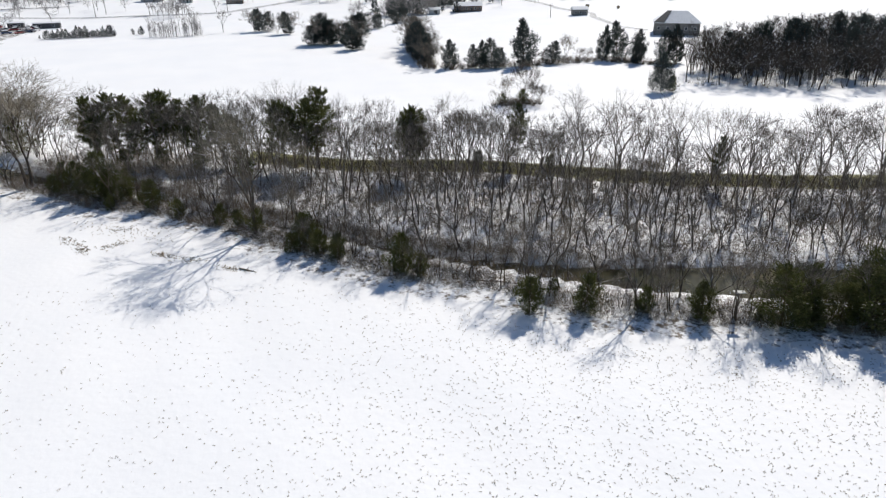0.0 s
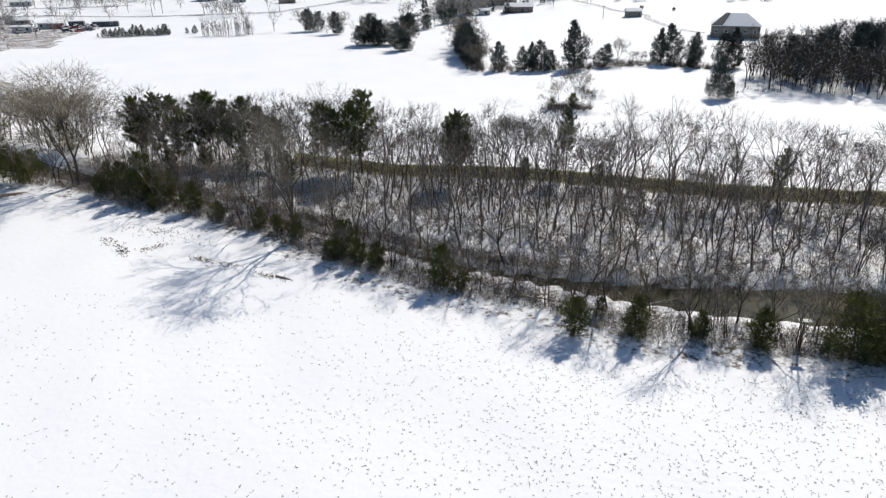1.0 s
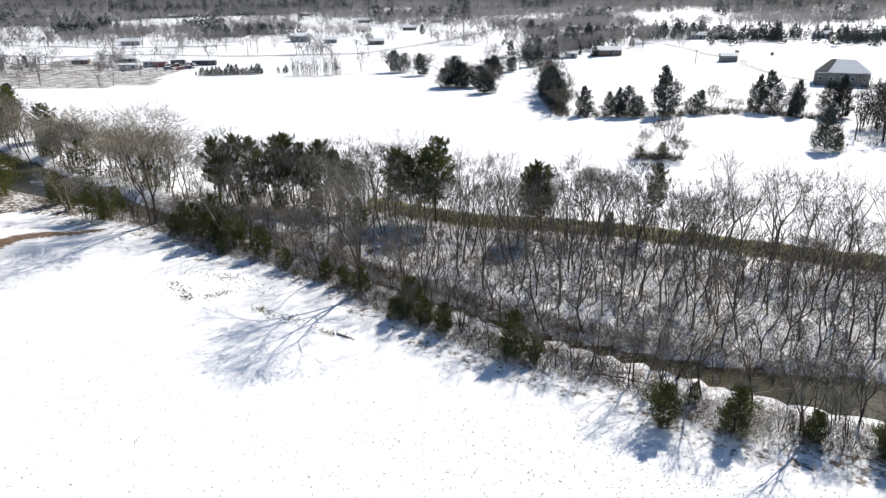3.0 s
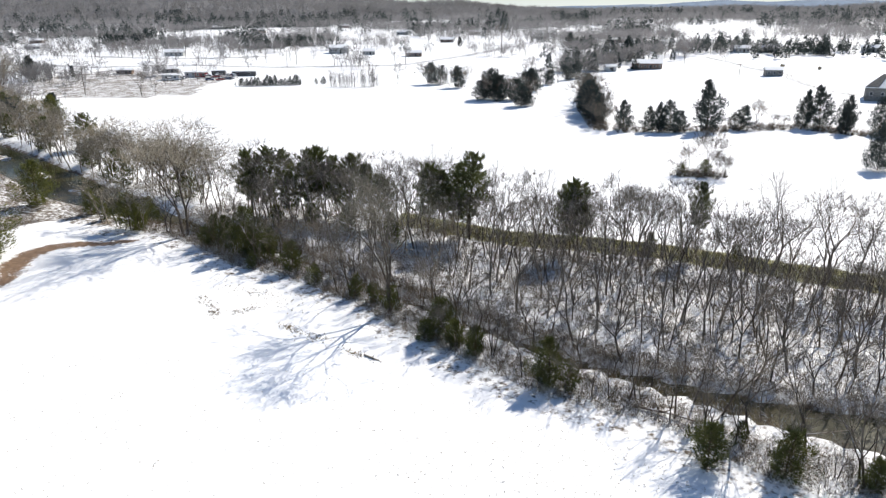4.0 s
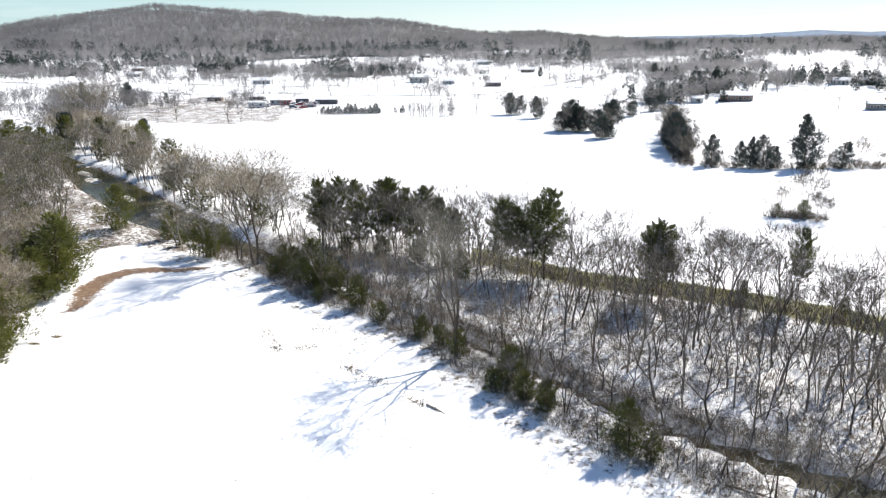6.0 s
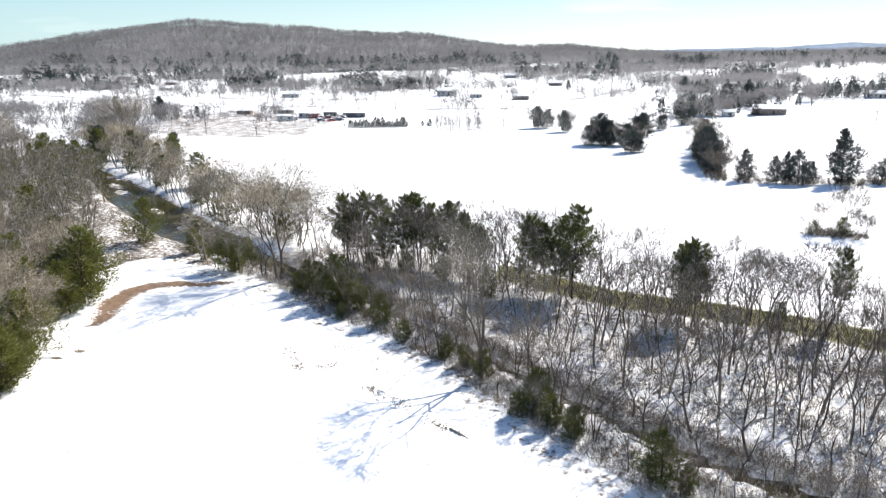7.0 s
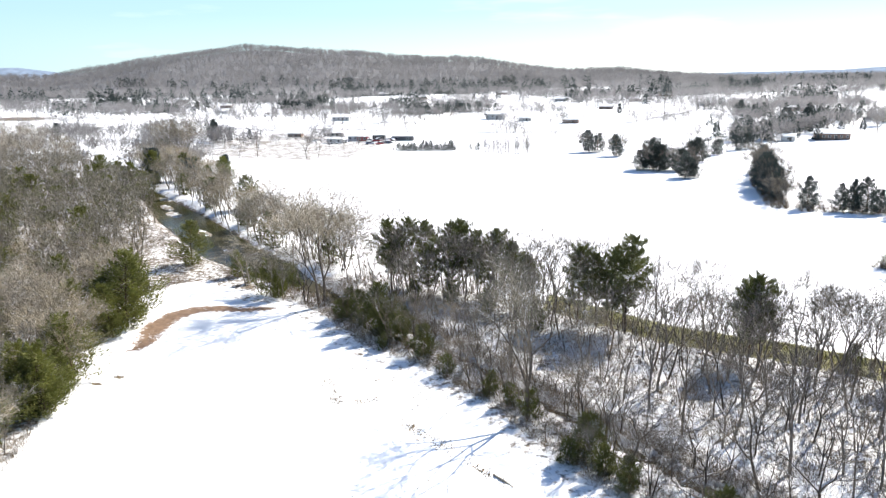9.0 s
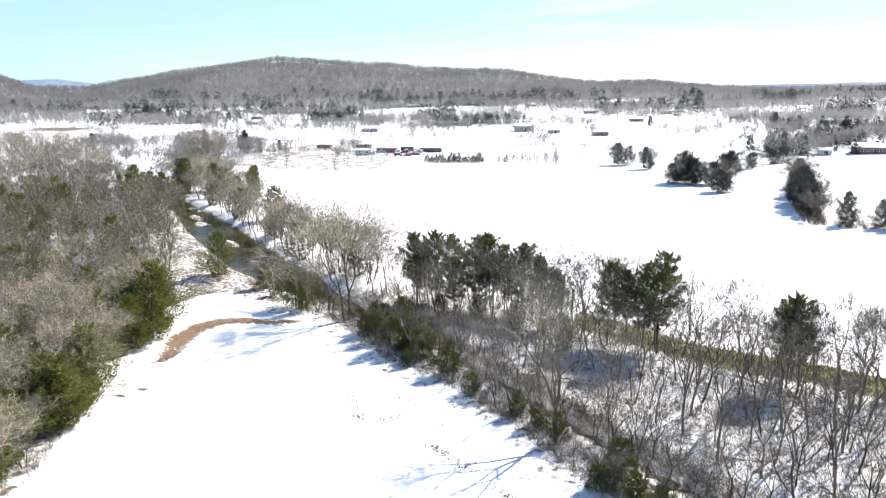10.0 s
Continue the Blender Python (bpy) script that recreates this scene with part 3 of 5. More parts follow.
def brush(points, g, tall, spikes=8, thick=0.014, lean=0.55):
    """Thickets: bundles of stems from each point, with side shoots."""
    n = len(points)
    p = np.repeat(np.array(points, float), spikes, 0)
    z = np.repeat(height(np.array(points, float)[:, 0], np.array(points, float)[:, 1]), spikes)
    base = np.stack([p[:, 0] + g.normal(0, 0.22, n * spikes), p[:, 1] + g.normal(0, 0.22, n * spikes), z - 0.05], 1)
    d = np.stack([g.normal(0, lean, n * spikes), g.normal(0, lean, n * spikes), np.ones(n * spikes)], 1)
    d /= np.linalg.norm(d, axis=1, keepdims=True)
    ln = np.repeat(tall * g.uniform(0.4, 1.25, n), spikes) * g.uniform(0.5, 1.1, n * spikes)
    tip = base + d * ln[:, None]
    q = base + d * (ln * g.uniform(0.3, 0.7, n * spikes))[:, None]
    d2 = d + g.normal(0, 0.6, (n * spikes, 3))
    d2 /= np.linalg.norm(d2, axis=1, keepdims=True)
    r = np.full((n * spikes, 1), thick)
    return join(slivers(np.hstack([base, tip, r * 1.25])), slivers(np.hstack([q, q + d2 * (ln * 0.55)[:, None], r]), 6))


def strew(poly, n, g, keep=None):
    """Random places in a polygon, close together or not."""
    xs, ys = [p[0] for p in poly], [p[1] for p in poly]
    got = np.zeros((0, 2))
    for _ in range(40):
        q = np.stack([g.uniform(min(xs), max(xs), 4 * n), g.uniform(min(ys), max(ys), 4 * n)], 1)
        ok = inside(poly, q[:, 0], q[:, 1])
        if keep:
            ok &= keep(q[:, 0], q[:, 1])
        got = np.concatenate([got, q[ok]])
        if len(got) >= n:
            break
    return got[:n]


g = np.random.RandomState(11)
WOOD = "bare trees of the creek wood"
slender = Stock([make_bare("bare_tree", "slender leafless grey-brown tree in a snowy wood", WOOD, 100 + i, 12.0, fork=0.24 + 0.06 * (i % 4), depth=4, ang=(20, 24, 28)[i % 3], up=0.035, kids=(2, 3), sprigs=3, fine=2,
                           stems=1 + (i % 4 == 3), lean=0.05 + 0.03 * (i % 3), thick=0.9, long=1.35, side_shoots=1) for i in range(9)], [12.0] * 9)
spreading = Stock([make_bare("spreading_tree", "tall leafless tree with a broad rounded crown", "broad bare trees", 140 + i, 17.0, fork=(0.24, 0.22, 0.25)[i], depth=6, ang=(27, 29, 27)[i], up=(0.025, 0.02, 0.025)[i], kids=(2, 3), fall=0.8,
                             sprigs=3, fine=1, stems=(2, 1, 2)[i], thick=1.1, twig=0.0125, long=1.05, side_shoots=1 + i % 2, material=M_woodtwig) for i in range(3)], [17.0] * 3)
pines = Stock([make_pine("pine_tree", "dark green pine with open needle layers above a bare stem", "pines at the wood's edge", 160 + i, 13.0, bare=(0.3, 0.2, 0.36, 0.28, 0.4)[i], wide=(0.25, 0.29, 0.22, 0.3, 0.26)[i]) for i in range(5)], [13.0] * 5)
cedars = Stock([make_cedar("cedar_tree", "dense olive-green cedar with ragged foliage down to the snow", "cedars of the hedge", 180 + i, 7.0, wide=0.31 + 0.05 * (i % 3), limbs=64, count=56, size=0.34, point=0.42 + 0.12 * (i % 3), ragged=0.6) for i in range(3)], [7.0] * 3)
near_cedars = Stock([make_cedar("cedar_tree", "dense olive-green cedar with ragged foliage down to the snow", "cedars of the hedge", 190 + i, 7.0, wide=0.31 + 0.05 * i, limbs=90, count=110, size=0.22, point=0.42 + 0.12 * i, ragged=0.6) for i in range(3)], [7.0] * 3)

bend_cedars = Stock([make_cedar("cedar_tree", "olive-green cedar standing among bare trees", "cedars of the left wood", 195 + i, 7.0, wide=0.29 + 0.05 * (i % 3), limbs=76, count=84, size=0.25, point=0.42 + 0.12 * (i % 3), ragged=0.65, material=M_olive) for i in range(4)], [7.0] * 4)


def put_cedar(i, x, y, h, turn, **kw):
    (bend_cedars if x < -56 else near_cedars if math.hypot(x, y - 15) < 105 else cedars).put(i, x, y, h, turn, **kw)


woodland = Stock([make_bare("woodland_tree", "leafless grey woodland tree with a fine twiggy crown", "bare trees of the wood by the creek bend", 220 + i, 11.0, fork=0.28 + 0.06 * (i % 3), depth=4, ang=26 + 3 * (i % 3), up=0.02,
                            kids=(2, 3), sprigs=4, fine=2, stems=1 + i % 2, thick=0.85, twig=0.0125, long=1.3, material=M_woodtwig) for i in range(6)], [11.0] * 6)
plain_shapes = []
for i in range(5):
    wd, md, tp = bare_parts(260 + i, 12.0, fork=0.33 + 0.05 * (i % 3), depth=4, ang=25, up=0.03, kids=(2, 3), sprigs=5, fine=1, twig=0.017, long=1.35, side_shoots=1)
    plain_shapes.append(join(tubes(wd, 3), slivers(md), slivers(tp)))

# the creek wood: the trees nearer the creek singly, the deep ones as one stand
deep = []
for i, (x, y) in enumerate(scatter(CREEK_WOOD, 320, 2.2, g, lambda x, y: x < 100)):
    dist = math.hypot(x - 8, y - 20)
    if i % 2 == 1 or dist > 95:
        deep.append((i, x, y, g.uniform(8, 13.5) / 12, g.uniform(0, 6.28), 1.1))
    else:
        slender.put(g.randint(9), x, y, g.uniform(7.5, 13.5), g.uniform(0, 360), g.uniform(-8, 8))
tagged(new("wood_stand", mesh_of("wood_stand", *lot(plain_shapes, deep), M_twig)), "leafless grey-brown trees deep in the snowy wood", "trees", kind="stuff")
# saplings between them
young = [(i, x, y, g.uniform(2.8, 6.0) / 12, g.uniform(0, 6.28), 1.35) for i, (x, y) in enumerate(scatter(CREEK_WOOD, 110, 2.8, g, lambda x, y: x < 75))]
tagged(new("sapling_thicket", mesh_of("sapling_thicket", *lot(plain_shapes, young), M_twig)), "low leafless saplings between the trees of the snowy wood", "saplings", kind="stuff")
# its far rim
for x in np.arange(-6, 100, 5.0):
    if 9 < x < 25:
        continue
    gyv = float(np.interp(x, [p[0] for p in GREEN], [p[1] for p in GREEN])) - g.uniform(1.0, 4.5)
    slender.put(g.randint(9), x + g.uniform(-1, 1), gyv, g.uniform(12, 15), g.uniform(0, 360), g.uniform(-6, 6), group="bare trees along the grassy rim", wide=1.1)
spreading.put(0, 20.5, 102, 12.8, 40)
slender.put(3, 26, 101, 13.5, 80)
slender.put(5, 10, 106, 11, 20)
# pines
for i, (x, y, h) in enumerate([(-42, 118.5, 12), (-39, 119.5, 12.6), (-36.5, 121, 11.5), (-32, 118.5, 12.2), (-29.5, 119.5, 12.4), (-27, 119, 12), (-23.5, 117.5, 12.2), (-20, 115, 11.8), (-34, 114, 9.5), (-40.5, 116, 10), (-25, 116, 10), (-30.5, 116, 9.5), (-17, 113.5, 10),
                               (-9.5, 107.5, 12.6), (-7, 109, 11.5), (-2.8, 106.5, 15.3), (-4.8, 108, 12.5), (13.4, 99.5, 13.6), (12.2, 100, 11.5), (31, 101.5, 11.6), (58, 84, 9)]):
    pines.put(i, x, y, h, 77 * i, wide=1.15 if h > 15 else 0.7 if x > 20 else 1.0)
# broad trees beside the field
spreading.put(1, -11.4, 78.6, 18.5, 100, wide=1.1, label="large leafless tree with a broad crown beside the field")
spreading.put(2, -49.3, 106.6, 19.6, 210, wide=1.4)
spreading.put(0, -52.9, 108.2, 16.5, 300, wide=1.2)
# cedars along the field's edge
for i, (x, y, h) in enumerate([(-42.8, 101.8, 5.0), (-39.6, 100.6, 5.6), (-36.2, 98.6, 7.6), (-34, 97.2, 7.0), (-31.8, 96, 6.0), (-27, 91.4, 4.2), (-16.6, 83, 4.2), (-13.8, 81.4, 3.6), (-5, 73, 4.4), (-2.8, 70.4, 4.8), (-0.8, 68.4, 4.2), (6.6, 62.8, 4.6), (8.4, 61.8, 3.8),
                               (18.3, 50.9, 5.4), (24, 50, 4.0), (30, 48.6, 4.4), (35, 46.4, 5), (42, 43.6, 6), (44.5, 43, 6.8), (47.5, 42.5, 6.2), (50.5, 42, 8), (54, 40.5, 7.6), (58, 39, 7), (64, 37, 8), (-58.2, 108.6, 5), (36, 99, 3.2), (24, 101.5, 3),
                               (-35, 111, 6), (-23, 110, 5.5), (-15, 105, 4.5), (-30, 113, 5.5), (46, 46, 7), (56, 43, 7.6), (61, 41, 7.5), (52, 45, 6.5)]):
    put_cedar(i, x, y, h, 61 * i, wide=1.3 if x > 40 else 1.15)
# trees on both banks of the creek and in the hedge
cx, cy = np.array([p[0] for p in CREEK]), np.array([p[1] for p in CREEK])
for i in range(80):
    x = -42 + 110 * (i + g.uniform(0, 1)) / 80
    y = float(np.interp(-x, -cx, cy))
    w = float(np.interp(-x, -cx, [p[2] for p in CREEK]))
    y += (w * 0.75 + g.uniform(0.2, 2.2)) * (1 if i % 2 else -1)
    slender.put(g.randint(9), x, y, g.uniform(6, 10.5), g.uniform(0, 360), g.uniform(-10, 10), group="bare trees on the creek banks", wide=1.3)
bank_shrub = Stock([make_cedar("bank_shrub", "low dense olive-brown evergreen shrub on the creek bank", "shrubs of the creek bank", 200 + i, 2.6, wide=0.5, limbs=36, count=40, size=0.22, point=0.5) for i in range(3)], [2.6] * 3)
for i in range(11):
    x = -50 + 107 * (i + g.uniform(0, 1)) / 11
    y = float(np.interp(-x, [-p[0] for p in EDGE], [p[1] for p in EDGE])) + g.uniform(0.6, 4.2)
    bank_shrub.put(i, x, y, g.uniform(1.3, 3.2) * (1.0 if x < 10 else 0.7), g.uniform(0, 360))
# slender trees in the field's hedge
for i, (x, y, h) in enumerate([(16.8, 57, 7), (17.4, 57.6, 8.5), (29.4, 48.8, 10), (38.3, 45.95, 10.8), (4, 64, 8), (10.5, 61, 6.5), (12, 60.4, 7.5), (-4, 71, 8), (25, 51.5, 8.5), (21.5, 54, 8), (46, 44, 10), (54, 42.5, 11),
                               (-14, 83, 9), (-20, 87.5, 8), (-29, 93, 8), (1, 68.5, 7.5), (32, 50, 8), (41, 47, 9), (20, 57.5, 9), (23.2, 55.6, 10), (27, 53.6, 9.4), (32, 52.4, 10), (35.5, 51.6, 9), (43, 48.6, 10), (14.5, 60.5, 8.4), (8, 63.6, 7.6)]):
    slender.put(i, x, y, h, 83 * i, g.uniform(-5, 5))
for i in range(36):
    x = -44 + 100 * (i + g.uniform(0, 1)) / 36
    y = float(np.interp(-x, [-p[0] for p in EDGE], [p[1] for p in EDGE])) + g.uniform(1.2, 5.0)
    slender.put(g.randint(9), x, y, g.uniform(4.5, 9.5), g.uniform(0, 360), g.uniform(-8, 8), group="bare trees of the field hedge", wide=1.25)
# the wood beyond the bend of the creek; its bank lies open beside the gravel bars
def clear_bank(x, y):
    return not inside(OPEN_BANK, np.array([x]), np.array([y]))[0]


deep = []
for i, (x, y) in enumerate(scatter(LEFT_WOOD, 340, 2.8, g, lambda x, y: -260 < x and y > 36 and y > -0.75 * x + 4 and clear_bank(x, y))):
    if math.hypot(x, y - 15) < 112:
        woodland.put(g.randint(6), x, y, g.uniform(7.5, 11.5), g.uniform(0, 360), g.uniform(-8, 8))
    else:
        deep.append((i, x, y, g.uniform(8.5, 13) / 12, g.uniform(0, 6.28), 1.3))
NEAR_LEFT = [(-56, 50), (-61, 61), (-66, 71), (-72, 81), (-77, 93), (-84, 105), (-81, 114), (-92, 126), (-118, 118), (-104, 82), (-78, 52)]
for i, (x, y) in enumerate(scatter(NEAR_LEFT, 110, 2.5, g, clear_bank)):
    woodland.put(g.randint(6), x, y, g.uniform(5.5, 10.5), g.uniform(0, 360), g.uniform(-8, 8), wide=1.3)
tagged(new("far_wood_stand", mesh_of("far_wood_stand", *lot(plain_shapes, deep), M_woodtwig)), "grey leafless trees of the wood beyond the creek bend", "trees", kind="stuff")
for i, (x, y) in enumerate(scatter(LEFT_WOOD, 36, 4.5, g, lambda x, y: -210 < x and y > 45 and y > -0.75 * x + 6 and clear_bank(x, y))):
    bend_cedars.put(g.randint(5), x, y, g.uniform(7, 10), g.uniform(0, 360), label="olive-green cedar standing among bare trees", group="cedars of the left wood", wide=1.15)
for i, (x, y, h) in enumerate([(-73, 91, 9.2), (-75, 95, 8), (-72, 87, 7.5), (-64, 70, 8.2), (-66, 74, 7), (-62.5, 66, 6.5), (-61.5, 58, 7), (-59.5, 52.5, 5), (-161, 142, 8.5), (-150, 139, 8), (-183, 174, 10), (-180, 189, 10.5), (-176, 199, 9.5), (-167, 212, 11), (-149, 153, 8.5), (-146, 158, 8), (-129, 155, 7.5), (-133, 152, 8), (-122, 116, 8),
                               (-146, 128, 8.5), (-180, 153, 9), (-86, 123.5, 8.2), (-72, 118, 4.6), (-67.5, 115, 4.4), (-60.4, 110, 5), (-77, 86, 7.5), (-62, 66, 8), (-59, 55, 7), (-110, 100, 8), (-124, 107, 8.5), (-139, 213, 9.5), (-128, 119, 8), (-162, 158, 9), (-75, 90, 7), (-90, 96, 8), (-101, 108, 7.5), (-115, 126, 8), (-153, 189, 8.5), (-164, 198, 9), (-172, 205, 9), (-60, 117, 4.5)]):
    put_cedar(i + 1, x, y, h, 47 * i, label="bushy olive-green cedar at the snowy field's edge" if x > -80 else "tall bushy olive-green cedar above bare trees", wide=1.2)
# trees along the creek's far bank, a belt that widens upstream
for i in range(95):
    s = g.uniform(0, 1)
    x = -54 - 150 * s
    y = float(np.interp(-x, [-p[0] for p in CREEK], [p[1] for p in CREEK])) + g.uniform(8, 13 + 26 * s)
    (cedars if i % 9 == 0 else woodland).put(g.randint(9), x, y, g.uniform(8, 13) * (0.7 if i % 9 == 0 else 1.0), g.uniform(0, 360), g.uniform(-5, 5), group="trees along the creek's far bank", wide=1.25)
rows = []
for i in range(48):
    x = -58 - 150 * (i + g.uniform(0, 1)) / 48
    y = float(np.interp(-x, [-p[0] for p in CREEK], [p[1] for p in CREEK])) + g.uniform(8, 13)
    rows.append((i, x, y, g.uniform(7, 12) / 12, g.uniform(0, 6.28), 1.4))
tagged(new("bank_stand", mesh_of("bank_stand", *lot(plain_shapes, rows), M_woodtwig)), "thin leafless trees lining the creek's far bank", "trees", kind="stuff")
rows = [(i, -57 - 30 * (i + g.uniform(0, 1)) / 26, 0, g.uniform(5, 8.5) / 12, g.uniform(0, 6.28), 1.5) for i in range(9)]
rows = [(i, x, float(np.interp(-x, [-p[0] for p in CREEK], [p[1] for p in CREEK])) - g.uniform(8, 11.5), s, a, w) for i, x, y, s, a, w in rows]
tagged(new("near_bank_stand", mesh_of("near_bank_stand", *lot(plain_shapes, rows), M_woodtwig)), "small leafless trees along the creek's near bank", "trees", kind="stuff")
# undergrowth
pts = strew(CREEK_WOOD, 5500, g, lambda x, y: x < 95)
tagged(new("undergrowth", mesh_of("undergrowth", *brush(pts, g, 1.9, 7, 0.017), M_brush)), "thin leafless saplings and brambles over snow", "undergrowth", kind="stuff")
pts = strew(LEFT_WOOD, 2600, g, lambda x, y: (-170 < x) & (y > 40) & (y > -0.75 * x + 6))
tagged(new("undergrowth", mesh_of("undergrowth", *brush(pts, g, 1.4, 7, 0.014), M_brush)), "grey-brown brush under the bare trees", "undergrowth", kind="stuff")
n = 6500
bx = g.uniform(-56, 75, n)
q = np.stack([bx, np.interp(-bx, -cx, cy) + g.normal(0, 1, n) * 2.0 + 1.0], 1)
dist, wid, _ = along(CREEK, q[:, 0], q[:, 1])
q = q[dist > wid * 0.34]
tagged(new("bank_brush", mesh_of("bank_brush", *brush(q, g, 1.9, 9, 0.014, 0.7), M_brush)), "dense grey brush overhanging the narrow creek", "brush", kind="stuff")


# ---- hedges and thickets round the far field ----
thicket = Stock([make_cedar("thicket_tree", "dark round-headed evergreen in a field hedge", "trees of the field hedges", 300 + i, 10.0, wide=0.34 + 0.05 * (i % 3), limbs=90, count=95, size=0.36, point=0.4 + 0.1 * (i % 3), belly=0.25, ragged=0.6, material=M_fargreen) for i in range(4)], [10.0] * 4)
hedge_bare = Stock([make_bare("hedge_tree", "grey leafless tree in a field hedge", "trees of the field hedges", 320 + i, 10.0, fork=0.14, depth=4, ang=26, up=0.03, kids=(2, 3), sprigs=5, fine=2, stems=2 + i % 2, thick=1.1, twig=0.021, long=1.2) for i in range(3)], [10.0] * 3)
row_conifer = Stock([make_cedar("hedge_conifer", "dark pointed conifer in a row along the snowfield", "conifers of the field row", 310 + i, 9.0, wide=0.25 + 0.04 * i, limbs=84, count=90, size=0.32, point=0.72, belly=0.22, material=M_fargreen) for i in range(3)], [9.0] * 3)
EVER, BARE, CONE = thicket, hedge_bare, row_conifer
for i, (kind, x, y, h, w) in enumerate([
        (EVER, -29.5, 341, 10, 1.3), (BARE, -32, 342, 10.5, 1.0), (EVER, -25.5, 340, 9, 1.3), (EVER, -16, 326, 9.5, 1.4), (BARE, -14.5, 327, 9.5, 1.0), (BARE, -20.5, 328, 8.5, 1.0),
        (EVER, -5, 280, 8.5, 1.2), (EVER, -1.5, 283, 12, 1.1), (BARE, 0.5, 279, 12.5, 1.2), (EVER, 4, 281, 9, 1.2), (BARE, 7, 284, 10, 1.1), (EVER, 10.5, 262.5, 8, 1.3), (EVER, 13.5, 264, 6, 1.2), (BARE, 11.5, 265, 8, 1.1),
        (BARE, 16, 300, 9, 1.2), (EVER, 17.5, 310, 10, 1.2), (EVER, 14, 312, 8, 1.2), (EVER, 19, 352, 7, 1.2), (BARE, 25, 360, 7, 1.3),
        (BARE, 32.5, 212, 8.2, 1.0), (BARE, 33.5, 216, 9.5, 0.95), (BARE, 32.5, 221, 9.8, 0.95), (EVER, 33, 229, 11, 0.95), (EVER, 32.5, 236, 11.5, 0.95), (EVER, 33.5, 243, 11, 0.95), (BARE, 33, 250, 13, 0.95), (BARE, 34, 258, 12.5, 0.95), (EVER, 32, 239, 8, 1.1), (BARE, 33.5, 225, 9.5, 0.95), (EVER, 33, 247, 9.5, 1.0), (EVER, 34, 233, 9, 1.0)]):
    kind.put(i, x, y, h, 59 * i, wide=w)
for i, (kind, x, y, h, w) in enumerate([
        (EVER, 33, 222, 8, 0.9), (BARE, 33.5, 234, 11, 0.9), (EVER, 33.5, 256, 10, 1.0), (BARE, 33.5, 243, 12, 0.9), (EVER, 2, 279, 9.5, 1.4), (EVER, 8, 281, 9, 1.3), (EVER, 35, 264, 10, 0.85), (BARE, 36, 271, 13, 0.8), (EVER, 36.5, 279, 10, 0.85), (BARE, 37.5, 286, 13, 0.8), (EVER, 34.5, 257, 10.5, 0.9), (EVER, 26, 337, 7, 1.3), (BARE, 31, 346, 9, 1.2), (EVER, 37, 358, 7.5, 1.3), (EVER, 42, 366, 8, 1.3), (BARE, 30, 364, 8, 1.3),
        (CONE, 39, 211, 8.9, 1.32), (CONE, 46, 208.5, 7.4, 1.12), (CONE, 48.8, 208, 8.7, 1.12), (CONE, 51.8, 207, 9.3, 1.12), (CONE, 54.8, 207, 7.6, 1.12), (CONE, 62.5, 208, 15.1, 1.20), (CONE, 72.8, 211, 7.4, 1.32),
        (BARE, 78.3, 213, 11, 0.6), (CONE, 92, 215, 11.7, 0.95), (CONE, 97, 214.5, 12.7, 0.95), (CONE, 102, 209, 12.7, 0.95), (CONE, 113, 204, 12.7, 1.04), (EVER, 109.5, 206, 10, 0.9), (BARE, 68, 209, 5.5, 0.9), (BARE, 42, 209.5, 5, 1.0), (BARE, 85, 213, 4.5, 1.4), (EVER, 99, 205, 8, 0.8)]):
    kind.put(i, x, y, h, 71 * i, wide=w)
lone = Stock([make_cedar("conifer", "broad dark conifer alone on the snowfield", "lone conifers", 350, 9.8, wide=0.46, limbs=130, count=110, size=0.3, point=0.85, material=M_fargreen, belly=0.04, ragged=0.35)], [9.8])
lone.put(0, 85.5, 159, 10.2, 30)
cedars.put(1, 88.5, 158.5, 5, 80, label="small bushy conifer beside a taller one")
# island of shrubs in the snowfield
for i, (x, y, h) in enumerate([(42.5, 152.5, 10.4), (46.5, 152, 10.8), (48.5, 151, 7.5), (40.5, 152.6, 5.5), (50, 150.6, 5)]):
    hedge_bare.put(i, x, y, h, 90 * i, label="thin leafless tree in a clump of shrubs", group="trees of the shrub island", wide=0.7 if h > 6 else 1.1)
cedars.put(0, 46.3, 151.6, 3.4, 10, label="low dark shrub in a snowfield", wide=1.2)
cedars.put(2, 41.5, 152.8, 2.2, 70, label="low dark shrub in a snowfield", wide=1.3)
ISLAND = [(38.5, 152), (42, 150.5), (48, 149), (51, 150.5), (49, 153.5), (43, 155)]
tagged(new("shrubs", mesh_of("shrubs", *brush(strew(ISLAND, 110, g), g, 2.3, 9, 0.03), M_brush)), "grey-brown shrub thicket on the snowfield", "shrubs", kind="stuff")

